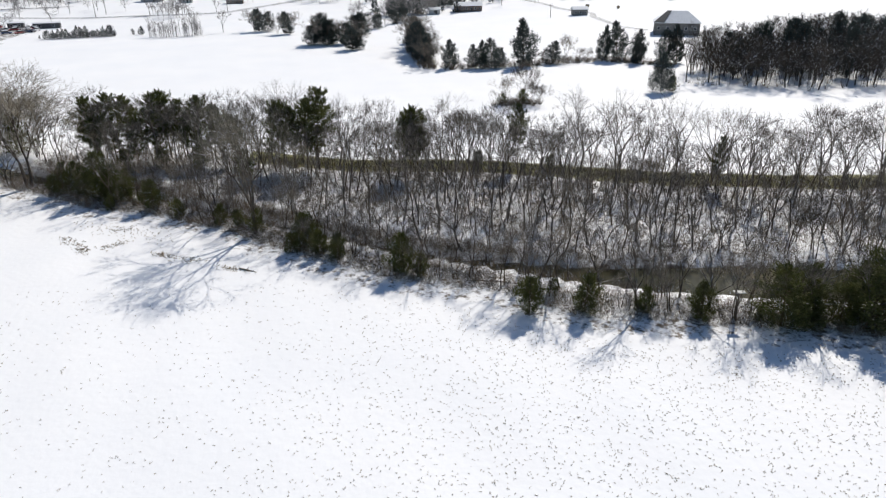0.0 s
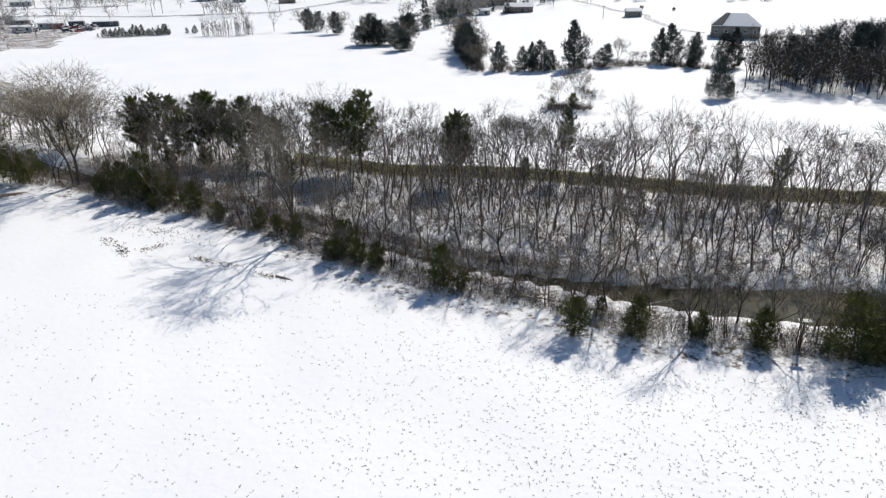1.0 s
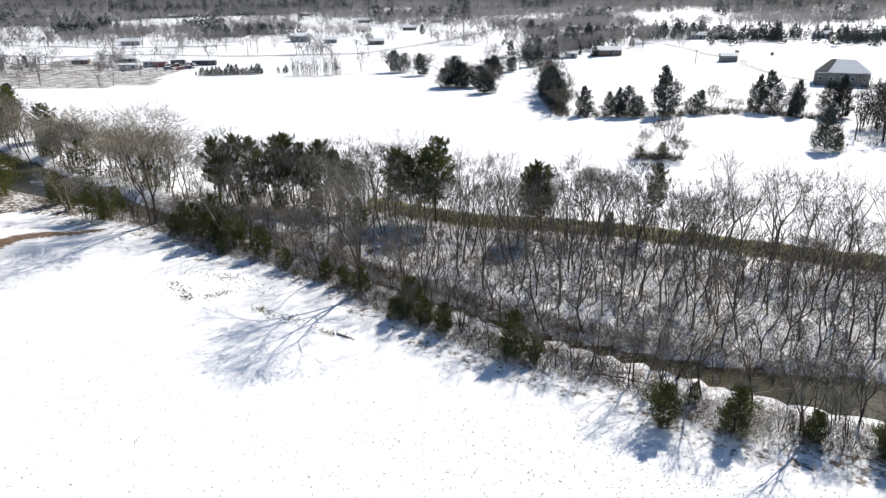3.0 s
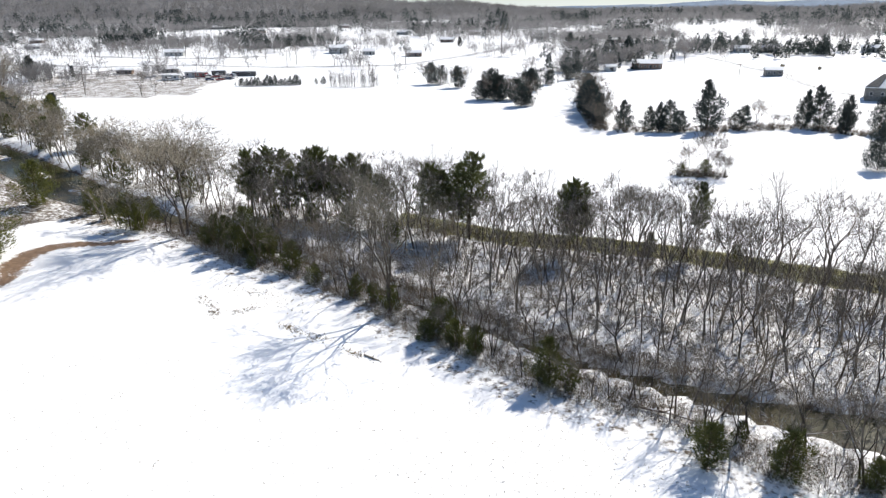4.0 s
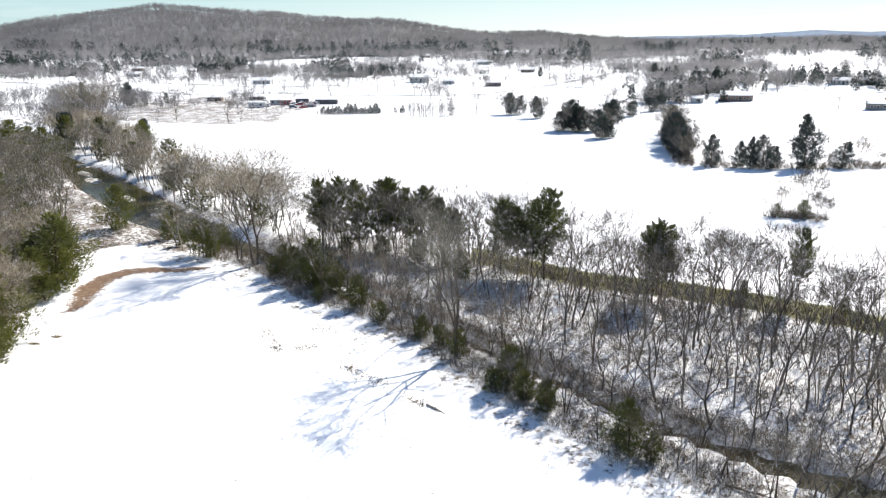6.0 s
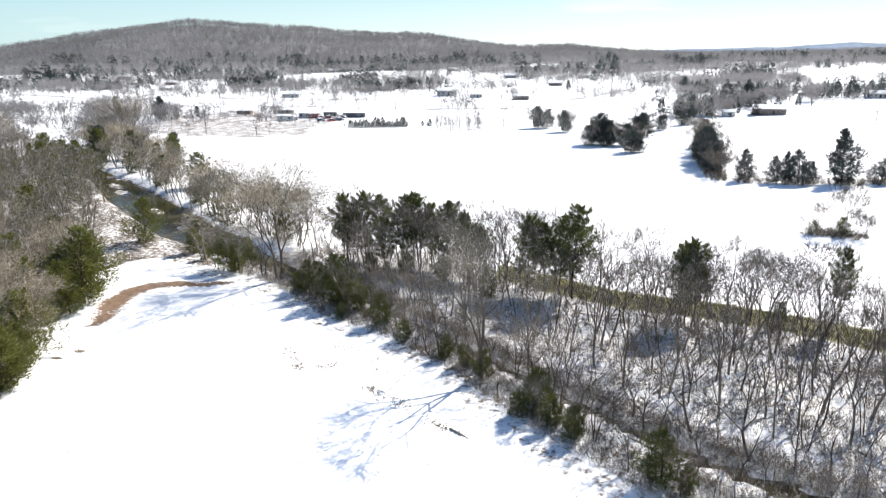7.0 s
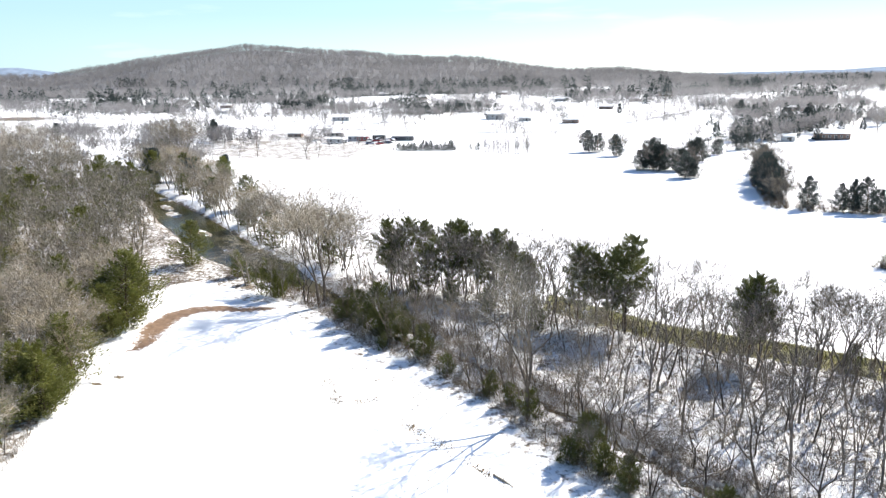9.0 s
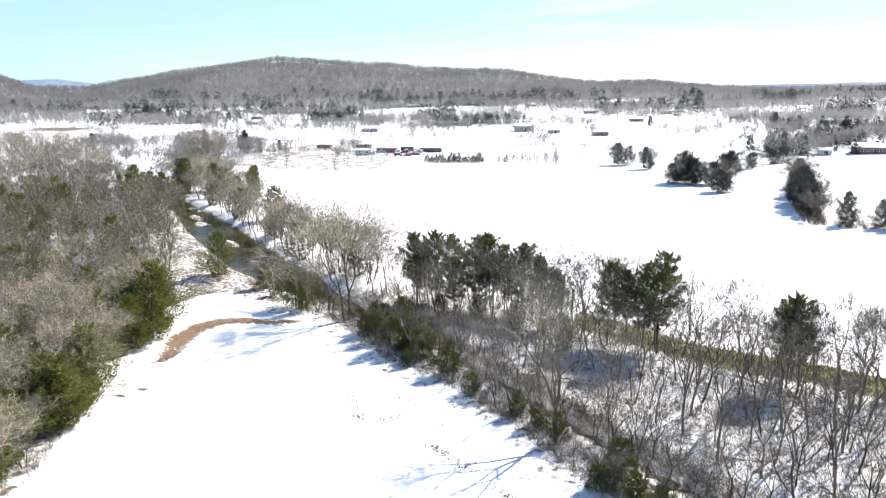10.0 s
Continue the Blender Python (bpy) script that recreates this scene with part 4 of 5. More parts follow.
def far_bare(pts, hs, g, arms=9, wide=0.26, thick=0.014):
    """Small leafless trees: a stem and a fan of rising branches each."""
    n, z = len(pts), height(pts[:, 0], pts[:, 1])
    base = np.stack([pts[:, 0], pts[:, 1], z - 0.3], 1)
    stem = np.hstack([base, base + np.stack([g.normal(0, 0.05, n) * hs, g.normal(0, 0.05, n) * hs, hs * 0.85], 1), (thick * hs * 0.55)[:, None], np.zeros((n, 1))])
    limbs, twigs = max(arms // 3, 2), arms * 2
    h2, b2 = np.repeat(hs, limbs), np.repeat(base, limbs, 0)
    az, out = g.uniform(0, 6.283, n * limbs), wide * h2 * g.uniform(0.35, 0.9, n * limbs)
    foot = b2 + np.stack([0 * az, 0 * az, h2 * g.uniform(0.16, 0.5, n * limbs)], 1)
    tip = b2 + np.stack([np.cos(az) * out, np.sin(az) * out, h2 * g.uniform(0.6, 0.95, n * limbs)], 1)
    big = np.hstack([foot, tip, (thick * h2 * 0.6)[:, None]])
    m = n * twigs
    h3 = np.repeat(hs, twigs)
    v = g.normal(0, 1, (m, 3))
    v /= np.linalg.norm(v, axis=1, keepdims=True)
    p = np.repeat(base, twigs, 0) + [0, 0, 1] * (h3 * 0.62)[:, None] + v * [1, 1, 1.05] * (np.array([wide, wide, 0.33])[None] * h3[:, None]) * g.uniform(0.3, 0.85, (m, 1))
    d = v * [1, 1, 0.8] + g.normal(0, 0.4, (m, 3)) + [0, 0, 0.45]
    d /= np.linalg.norm(d, axis=1, keepdims=True)
    fan = np.hstack([p, p + d * (h3 * g.uniform(0.1, 0.24, m))[:, None], (thick * h3 * 0.8)[:, None]])
    return join(tubes(stem, 3), slivers(big), slivers(fan, 7))


# the wood on the far side of the field
RIGHT_WOOD = [(97, 168), (107, 160), (121, 151), (146, 151), (190, 158), (260, 178), (260, 222), (170, 222), (118, 200), (108, 185)]
stout_shapes = []
for i in range(4):
    wd, md, tp = bare_parts(280 + i, 12.0, fork=0.3, depth=4, ang=24, up=0.06, kids=(2, 2), sprigs=6, fine=1, thick=1.1, twig=0.027, long=1.25)
    stout_shapes.append(join(tubes(wd, 3), slivers(md), slivers(tp)))
rows = [(i, x, y, g.uniform(10.5, 14.5) / 12, g.uniform(0, 6.28), 1.2) for i, (x, y) in enumerate(scatter(RIGHT_WOOD, 290, 2.9, g))]
tagged(new("right_wood_stand", mesh_of("right_wood_stand", *join(lot(stout_shapes, rows), far_bare(np.concatenate([strew(RIGHT_WOOD, 420, g), strew([(99, 167), (121, 152), (150, 152), (150, 200), (112, 195)], 170, g)]), g.uniform(7, 12, 590), g, 30, 0.3, 0.009)), M_bark)), "dense brown leafless wood behind the snowfield", "trees", kind="stuff")
for i, (x, y) in enumerate(scatter([(112, 176), (140, 160), (250, 182), (250, 215), (165, 220), (116, 190)], 52, 4.5, g)):
    EVER.put(i, x, y, g.uniform(11, 14.5), 67 * i, label="tall dark evergreen among bare trees", group="evergreens of the far wood", wide=0.6)
pts = np.concatenate([strew(RIGHT_WOOD, 350, g), strew([(36, 206), (60, 205), (90, 211), (110, 196), (112, 202), (92, 218), (60, 212), (36, 214)], 420, g), strew([(29.5, 209), (35, 209), (36.5, 250), (35.5, 264), (31, 264), (30, 250)], 300, g)])
tagged(new("brush", mesh_of("brush", *brush(pts, g, 2.6, 9, 0.035), M_brush)), "low leafless brush in the hedges", "brush", kind="stuff")

# ---- far land ----
def far_green(pts, hs, g, count=100):
    """Small conifers: ragged cones of needle sprays."""
    n = len(pts) * count
    h = np.repeat(hs, count)
    base = np.repeat(np.stack([pts[:, 0], pts[:, 1], height(pts[:, 0], pts[:, 1])], 1), count, 0)
    slim = np.repeat(g.uniform(0.26, 0.44, len(pts)), count)
    u, az = 1 - g.uniform(0, 1, n) ** 0.6, g.uniform(0, 6.283, n)
    out = np.sqrt(g.uniform(0.15, 1.0, n)) * slim * h * (1 - u) ** 0.55 * (1 + 0.22 * np.sin(az * 2 + base[:, 0]) + 0.18 * np.sin(az + 11 * u + base[:, 1]))
    c = base + np.stack([np.cos(az) * out, np.sin(az) * out, h * (0.05 + 0.93 * u)], 1)
    d = np.stack([np.cos(az), np.sin(az), np.full(n, 0.55)], 1) + g.normal(0, 0.4, (n, 3))
    d /= np.linalg.norm(d, axis=1, keepdims=True)
    w = np.cross(d, g.normal(0, 1, (n, 3)))
    w /= np.linalg.norm(w, axis=1, keepdims=True)
    z = (h * 0.12 * g.uniform(0.6, 1.3, n))[:, None]
    return np.stack([c - d * z * 0.4 - w * z * 0.3, c - d * z * 0.4 + w * z * 0.3, c + d * z * 0.6], 1).reshape(-1, 3), np.arange(3 * n).reshape(-1, 3)


def polar(n, a0, a1, r0, r1, g):
    az, r = np.radians(g.uniform(a0, a1, n)), np.sqrt(g.uniform(r0 * r0, r1 * r1, n))
    return np.stack([np.sin(az) * r, np.cos(az) * r + 15], 1)


# forest on the hill, thinner on its lower slopes
p = polar(19000, -57, 34, 930, 1720, g)
rr = np.hypot(p[:, 0], p[:, 1] - 15)
p = p[(g.uniform(0, 1, len(p)) < 0.35 + 0.65 * ease(950, 1200, rr))]
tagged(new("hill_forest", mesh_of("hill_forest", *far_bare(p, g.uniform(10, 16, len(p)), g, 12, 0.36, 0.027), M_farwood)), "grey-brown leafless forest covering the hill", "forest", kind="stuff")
p = polar(5000, -57, 34, 600, 1150, g)
p = p[(waves(p[:, 0], p[:, 1], 150, 22) > 0.4) & ~in_fields(p[:, 0], p[:, 1])]
tagged(new("hill_evergreens", mesh_of("hill_evergreens", *far_green(p, g.uniform(9, 17, len(p)), g, 90), M_fargreen)), "dark evergreens in groups on the hill's foot", "forest", kind="stuff")
# loose woods over the valley
p = polar(14000, -57, 34, 400, 960, g)
rr = np.hypot(p[:, 0], p[:, 1] - 15)
p = p[(waves(p[:, 0], p[:, 1], 120, 23) > 0.6 - 1.25 * ease(430, 780, rr)) & ~in_fields(p[:, 0], p[:, 1])]
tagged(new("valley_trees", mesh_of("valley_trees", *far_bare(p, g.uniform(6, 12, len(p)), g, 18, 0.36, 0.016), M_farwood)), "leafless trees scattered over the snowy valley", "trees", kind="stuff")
p = polar(3000, -57, 34, 420, 930, g)
rr = np.hypot(p[:, 0], p[:, 1] - 15)
p = p[(waves(p[:, 0], p[:, 1], 85, 24) > 1.0 - 0.75 * ease(450, 800, rr)) & ~in_fields(p[:, 0], p[:, 1])]
tagged(new("valley_evergreens", mesh_of("valley_evergreens", *far_green(p, g.uniform(5, 11, len(p)), g), M_fargreen)), "dark evergreens in small groups in the valley", "trees", kind="stuff")
p = polar(1500, -52, -26, 285, 470, g)
p = p[(waves(p[:, 0], p[:, 1], 70, 27) > 0.55) & (p[:, 0] < -175)]
p = np.concatenate([p, polar(320, -52, -20, 350, 640, g), polar(170, -22, 14, 440, 660, g)])
tagged(new("scattered_trees", mesh_of("scattered_trees", *far_bare(p, g.uniform(5, 11, len(p)), g, 30, 0.38, 0.016), M_farwood)), "leafless trees dotted over snowy pasture", "trees", kind="stuff")
# the wood by the creek goes on upstream
UPSTREAM = [(-300, 205), (-240, 243), (-262, 280), (-300, 300), (-330, 330), (-390, 330), (-440, 300), (-380, 180)]
p = strew(UPSTREAM, 620, g)
tagged(new("upstream_wood", mesh_of("upstream_wood", *far_bare(p, g.uniform(8, 13, len(p)), g, 34, 0.34, 0.009), M_woodtwig)), "tan-grey leafless wood farther up the creek", "trees", kind="stuff")
# tree belts along lanes and ditches
belts = [((-340, 325), (-205, 350), 60, 9, 6), ((-430, 430), (-250, 455), 40, 8, 5), ((-520, 520), (-300, 560), 70, 10, 9), ((-290, 470), (-150, 500), 30, 8, 6), ((-150, 520), (20, 560), 50, 8, 10), ((-30, 600), (150, 560), 70, 9, 14), ((20, 470), (130, 540), 60, 9, 14), ((30, 385), (125, 470), 70, 10, 9),
         ((-260, 540), (-120, 600), 50, 9, 12), ((-230, 300), (-190, 255), 26, 11, 7), ((60, 620), (260, 560), 90, 9, 20), ((-330, 350), (-300, 300), 24, 9, 8), ((-420, 500), (-340, 480), 24, 9, 4)]
p = np.concatenate([np.stack([np.linspace(a[0], b[0], n) + g.normal(0, s, n), np.linspace(a[1], b[1], n) + g.normal(0, s, n)], 1) for a, b, n, h, s in belts])
hs = np.concatenate([g.uniform(0.6, 1.25, n) * h for a, b, n, h, s in belts])
hs, p = hs[~in_fields(p[:, 0], p[:, 1])], p[~in_fields(p[:, 0], p[:, 1])]
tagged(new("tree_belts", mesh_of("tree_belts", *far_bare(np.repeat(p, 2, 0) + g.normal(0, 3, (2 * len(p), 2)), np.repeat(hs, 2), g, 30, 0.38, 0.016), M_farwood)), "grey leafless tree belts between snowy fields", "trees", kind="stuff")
# named groups of dark evergreens
groups = [(-402, 684, 40, 22), (-308, 576, 22, 16), (-280, 583, 22, 16), (-180, 532, 14, 12), (-158, 565, 16, 14), (70, 440, 26, 20), (45, 405, 16, 12), (100, 490, 24, 26), (62, 520, 10, 10), (150, 478, 22, 26), (190, 450, 25, 26), (240, 430, 25, 26), (280, 425, 25, 22),
          (-440, 560, 24, 18), (-520, 600, 30, 22), (-330, 640, 20, 16)]
p = np.concatenate([np.stack([g.normal(x, s * 0.6, n * 2), g.normal(y, s * 0.5, n * 2)], 1) for x, y, s, n in groups])
tagged(new("evergreen_groups", mesh_of("evergreen_groups", *far_green(p, g.uniform(5.5, 10.5, len(p)), g, 170), M_fargreen)), "dark evergreen groves across the valley", "trees", kind="stuff")
# rows beyond the field: low evergreens, a stand of bare poles, bare trees along the road
shrub = Stock([make_cedar("field_shrub", "low dark evergreen shrub at the field's end", "evergreen row at the field's end", 340 + i, 3.0, wide=0.4, limbs=28, count=16, size=0.4, point=0.6, material=M_fargreen) for i in range(2)], [3.0] * 2)
for i in range(30):
    shrub.put(i, -120.5 + 0.9 * i, 334 + 0.2 * i + g.uniform(-1, 1), g.uniform(2.0, 4.0), 50 * i)
for i, (x, y) in enumerate([(-87, 343), (-84.5, 343), (-83, 342), (-125, 335), (-122.5, 334)]):
    shrub.put(i, x, y, 2.2 + 0.4 * (i % 3), 40 * i)
POLES = [(-75.5, 322), (-52.5, 326), (-56, 336), (-78, 333)]
p = strew(POLES, 100, g)
tagged(new("sapling_stand", mesh_of("sapling_stand", *far_bare(p, g.uniform(5, 10.5, len(p)), g, 3, 0.05, 0.016), M_farwood)), "stand of thin bare poplar saplings", "trees", kind="stuff")
road_tree = Stock([make_bare("road_tree", "leafless tree standing alone on snow", "lone trees of the valley", 360 + i, 10.0, fork=0.26, depth=4, ang=27, up=0.05, sprigs=5, fine=2, thick=1.3, twig=0.016) for i in range(3)], [10.0] * 3)
for i, (x, y, h) in enumerate([(-46.3, 341, 10.5), (-121, 429.5, 12), (-96, 423.5, 13), (-142, 435, 9), (4.8, 497, 17), (-203.8, 458.5, 9), (-173.8, 458, 8), (-177, 426, 8), (-151.7, 294.5, 9), (-146.5, 296, 5.5), (-193, 264, 15), (-196, 268, 13),
                               (108, 415, 10), (-160, 450, 8), (-130, 447, 8), (-215, 440, 8), (-243, 450, 9), (-86, 440, 9), (-60, 430, 8), (20, 470, 10), (-62, 352, 8), (-262, 452, 9), (-285, 461, 9), (-300, 464, 9), (-318, 466, 10), (-336, 470, 9), (-352, 474, 10)]):
    road_tree.put(i, x, y, h, 53 * i)
for i, (x, y, h) in enumerate([(-243, 357, 11), (-26.6, 542, 8), (54, 522, 12), (-230, 352, 7), (-222, 360, 6), (-205, 262, 12), (-224, 290, 10), (-150, 210, 10), (-166.7, 212, 12.5), (-145, 221, 11), (-235, 345, 12), (-290, 380, 8), (-330, 330, 9)]):
    EVER.put(i, x, y, h, 83 * i, label="dark evergreen standing alone on snow", group="lone evergreens of the valley", wide=0.8)
spreading.put(1, -190, 258, 21, 30, label="tall pale grey leafless tree above the creek bank")
spreading.put(2, -205, 268, 17, 130, label="tall pale grey leafless tree above the creek bank")
# ridges on the horizon; the blue of distance haze is painted into their colour
M_hazed_ridge = plain("hazed_far_ridge", (0.16, 0.21, 0.28), (0.2, 0.25, 0.32), 0.004, 0.95, 0.05)
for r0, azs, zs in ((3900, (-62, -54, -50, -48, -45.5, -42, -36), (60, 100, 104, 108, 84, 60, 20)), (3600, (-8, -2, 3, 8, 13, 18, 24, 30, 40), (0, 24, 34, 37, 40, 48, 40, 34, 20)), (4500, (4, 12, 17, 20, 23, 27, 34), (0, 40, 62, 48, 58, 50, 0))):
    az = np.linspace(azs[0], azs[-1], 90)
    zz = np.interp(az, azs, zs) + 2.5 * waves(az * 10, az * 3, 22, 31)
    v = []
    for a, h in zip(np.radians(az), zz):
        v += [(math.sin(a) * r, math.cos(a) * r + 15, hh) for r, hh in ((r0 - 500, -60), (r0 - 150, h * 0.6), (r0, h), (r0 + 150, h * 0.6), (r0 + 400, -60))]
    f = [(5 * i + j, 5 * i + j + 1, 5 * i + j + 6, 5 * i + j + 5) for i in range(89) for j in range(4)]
    tagged(new("backdrop", mesh_of("backdrop", v, f, M_hazed_ridge, True)), "wooded ridge on the horizon with haze blue in its colour", "ridge", kind="structure")

# ---- buildings ----
M_snowroof = plain("roof_snow", (0.8, 0.82, 0.84), (0.88, 0.89, 0.9), 0.4, 0.8, 0.2, 0.05)
M_shingle = plain("dark_shingles", (0.07, 0.07, 0.075), (0.14, 0.14, 0.14), 2.0, 0.85, 0.2, 0.03)
M_siding = plain("pale_siding", (0.38, 0.38, 0.37), (0.5, 0.5, 0.49), 1.0, 0.8, 0.25)
M_brick = plain("brown_brick", (0.16, 0.11, 0.085), (0.26, 0.18, 0.14), 2.0, 0.85, 0.2)
M_stone = plain("grey_stone", (0.15, 0.145, 0.135), (0.27, 0.26, 0.24), 1.2, 0.9, 0.2, 0.04)
M_pane = plain("window_pane", (0.02, 0.024, 0.03), (0.05, 0.055, 0.06), 0.5, 0.15, 0.5)
M_trim = plain("white_trim", (0.6, 0.6, 0.58), (0.75, 0.74, 0.72), 1.0, 0.6, 0.3)


def gable(w, d, z, rise, over=0.4, hip=0.0, t=0.22):
    """A roof slab with overhang: a ridge along x, drawn in at both ends by hip."""
    x, y = w / 2 + over, d / 2 + over
    lo = [(-x, -y, z), (x, -y, z), (x, y, z), (-x, y, z), (-x + hip, 0, z + rise), (x - hip, 0, z + rise)]
    v = lo + [(a, b, c + t) for a, b, c in lo]
    return v, [(6, 7, 11, 10), (8, 9, 10, 11), (7, 8, 11), (9, 6, 10), (1, 0, 4, 5), (3, 2, 5, 4), (2, 1, 5), (0, 3, 4), (0, 1, 7, 6), (1, 2, 8, 7), (2, 3, 9, 8), (3, 0, 6, 9)]


def house(name, label, x, y, turn, w, d, h, rise, wall, roof=None, hip=0.0, windows=4, door=True, storeys=1, category="house"):
    ob = tagged(new(name), label, category)
    ob.matrix_basis = pose(x, y, top(x, y), 0, 0, turn)
    v, f = box(-w / 2, -d / 2, -1.0, w / 2, d / 2, h)
    if not hip:
        v = v + [(-w / 2 + 0.01, 0, h + rise - 0.05), (w / 2 - 0.01, 0, h + rise - 0.05)]
        f = f[:1] + f[2:] + [(4, 8, 6), (5, 7, 9)]
    part("wall", mesh_of("wall", v, f, wall), ob)
    part("roof", mesh_of("roof", *gable(w, d, h, rise, 0.45, hip), roof or M_snowroof), ob)
    for s in range(storeys):
        for i in range(windows):
            px, pz = -w / 2 + w * (i + 0.5) / windows, h * (s + 0.55) / storeys
            win = part("window", mesh_of("window", *box(px - 0.6, -d / 2 - 0.06, pz - 0.65, px + 0.6, -d / 2 + 0.05, pz + 0.65), M_trim), ob)
            part("pane", mesh_of("pane", *box(px - 0.48, -d / 2 - 0.09, pz - 0.53, px + 0.48, -d / 2 - 0.05, pz + 0.53), M_pane), win)
    if door:
        part("door", mesh_of("door", *box(w * 0.08, -d / 2 - 0.07, -0.1, w * 0.08 + 1.0, -d / 2 + 0.05, 2.0), M_pane), ob)
    return ob


# the large building in front of the far wood: half its roof bare
barn = house("farm_building", "large grey stone farm building with a half snow-covered hipped roof", 147, 271.5, -25, 18, 14, 4.6, 4.2, M_stone, M_snowroof, 5.5, 5, True, 1, "building")
slope = [(-9.3, -7.45, 4.86), (-5.2, -7.45, 4.86), (-2.6, -0.4, 8.84), (-4.2, -0.4, 8.84)]
bare_side = slope + [(x, y - 0.05, z + 0.26) for x, y, z in slope]
part("bare_roof", mesh_of("bare_roof", bare_side, [(4, 5, 6, 7), (3, 2, 1, 0), (0, 1, 5, 4), (1, 2, 6, 5), (2, 3, 7, 6), (3, 0, 4, 7)], M_shingle), barn, "dark shingles bare of snow")
house("field_shed", "small open-fronted grey field shed with a snowy roof", 134.9, 355, -8, 7.6, 5.5, 2.8, 1.3, M_stone, windows=3, door=False, category="shed")
house("ranch_house", "long low brick house with a snow-covered roof", 84.6, 403, -6, 15.5, 8.5, 2.9, 1.9, M_brick, windows=6)
house("outbuilding", "small pale outbuilding beside a long house", 64, 398, -6, 6, 5, 2.4, 1.1, M_siding, windows=1, category="shed")
VALLEY = [(-216, 470, 8, 18, 9, 3, 2, 0), (-109, 496, 4, 19, 11, 4.5, 2.2, 0), (-54, 477, 3, 15, 8, 2.8, 1.8, 1), (-86, 486, 4, 12, 7, 2.8, 1.8, 0), (-287, 588, 10, 16, 9, 3, 2, 1), (-203, 378, 10, 12, 6, 2.4, 1.2, 1), (-182, 388, 12, 13, 5, 2.2, 1, 2), (94, 560, -5, 20, 9, 3, 1.5, 1), (155, 463, -15, 13, 8, 3, 2, 0),
          (170, 460, -15, 15, 8, 3.2, 2.2, 2), (260, 440, -25, 18, 10, 3, 2.2, 1), (225, 448, -20, 14, 8, 3, 2, 0), (-150, 640, 5, 15, 8, 3, 2, 0), (-230, 690, 8, 16, 9, 3, 2, 1), (-340, 650, 15, 15, 8, 3, 2, 0)]
VALLEY2 = [(-40, 600, 0, 16, 8, 3, 2, 1), (-90, 700, 0, 16, 9, 3, 2, 0), (-20, 690, 0, 15, 8, 3, 2, 1), (40, 640, -4, 17, 9, 3, 2, 0), (-400, 600, 20, 15, 8, 3, 2, 1), (-455, 520, 25, 14, 8, 3, 2, 0), (-300, 760, 10, 16, 9, 3, 2, 0), (-170, 800, 8, 16, 9, 3, 2, 1), (-480, 640, 25, 16, 9, 3, 2, 2), (-350, 520, 18, 16, 7, 2.6, 1.6, 0), (10, 800, 0, 18, 9, 3, 2, 1)]
LOOKS = [("white-sided valley house with a snowy roof", M_siding), ("brown brick valley house with a snowy roof", M_brick), ("grey valley house with a snow-covered roof", M_stone)]
for x, y, turn, w, d, h, rise, k in VALLEY + VALLEY2:
    tagged(house("house", LOOKS[k][0], x, y, turn, w * 0.68, d * 0.75, h * 0.8, rise * 0.85, LOOKS[k][1], windows=4), "", "", "houses of the valley")

# a yard of parked vehicles and sheds
PAINTS = [plain("paint_" + n, d, l, 0.8, 0.35, 0.5) for n, d, l in (("white", (0.6, 0.6, 0.6), (0.75, 0.75, 0.75)), ("red", (0.25, 0.03, 0.035), (0.36, 0.06, 0.06)), ("dark", (0.04, 0.045, 0.055), (0.08, 0.085, 0.1)), ("blue", (0.06, 0.1, 0.2), (0.1, 0.15, 0.28)))]
M_tyre = plain("tyre", (0.015, 0.015, 0.015), (0.03, 0.03, 0.03), 3.0, 0.9, 0.2)


def make_car(label, paint):
    ob = tagged(new("parked_car"), label, "car", "vehicles in the yard")
    side = [(-2.2, 0.35), (2.2, 0.35), (2.25, 0.75), (1.3, 0.95), (-2.1, 1.0), (-2.25, 0.7)]
    cab = [(-1.8, 0.98), (0.95, 0.95), (0.35, 1.5), (-1.3, 1.5)]
    for nm, prof, half, mat in (("body", side, 0.88, paint), ("cabin", cab, 0.74, M_pane)):
        n = len(prof)
        v = [(a, -half, z) for a, z in prof] + [(a, half, z) for a, z in prof]
        part(nm, mesh_of(nm, v, [tuple(range(n)), tuple(range(2 * n - 1, n - 1, -1))] + [((i + 1) % n, i, n + i, n + (i + 1) % n) for i in range(n)], mat), ob)
    part("roof_snow", mesh_of("roof_snow", *box(-1.35, -0.7, 1.5, 0.4, 0.7, 1.62), M_snowroof), ob, "snow lying on the car roof")
    for x in (-1.35, 1.4):
        for y in (-0.8, 0.8):
            n = 10
            v = [(x + 0.33 * math.cos(6.283 * i / n), y + s, 0.33 + 0.33 * math.sin(6.283 * i / n)) for s in (-0.1, 0.1) for i in range(n)]
            part("wheel", mesh_of("wheel", v, [tuple(range(n)), tuple(range(2 * n - 1, n - 1, -1))] + [((i + 1) % n, i, n + i, n + (i + 1) % n) for i in range(n)], M_tyre), ob)
    return ob


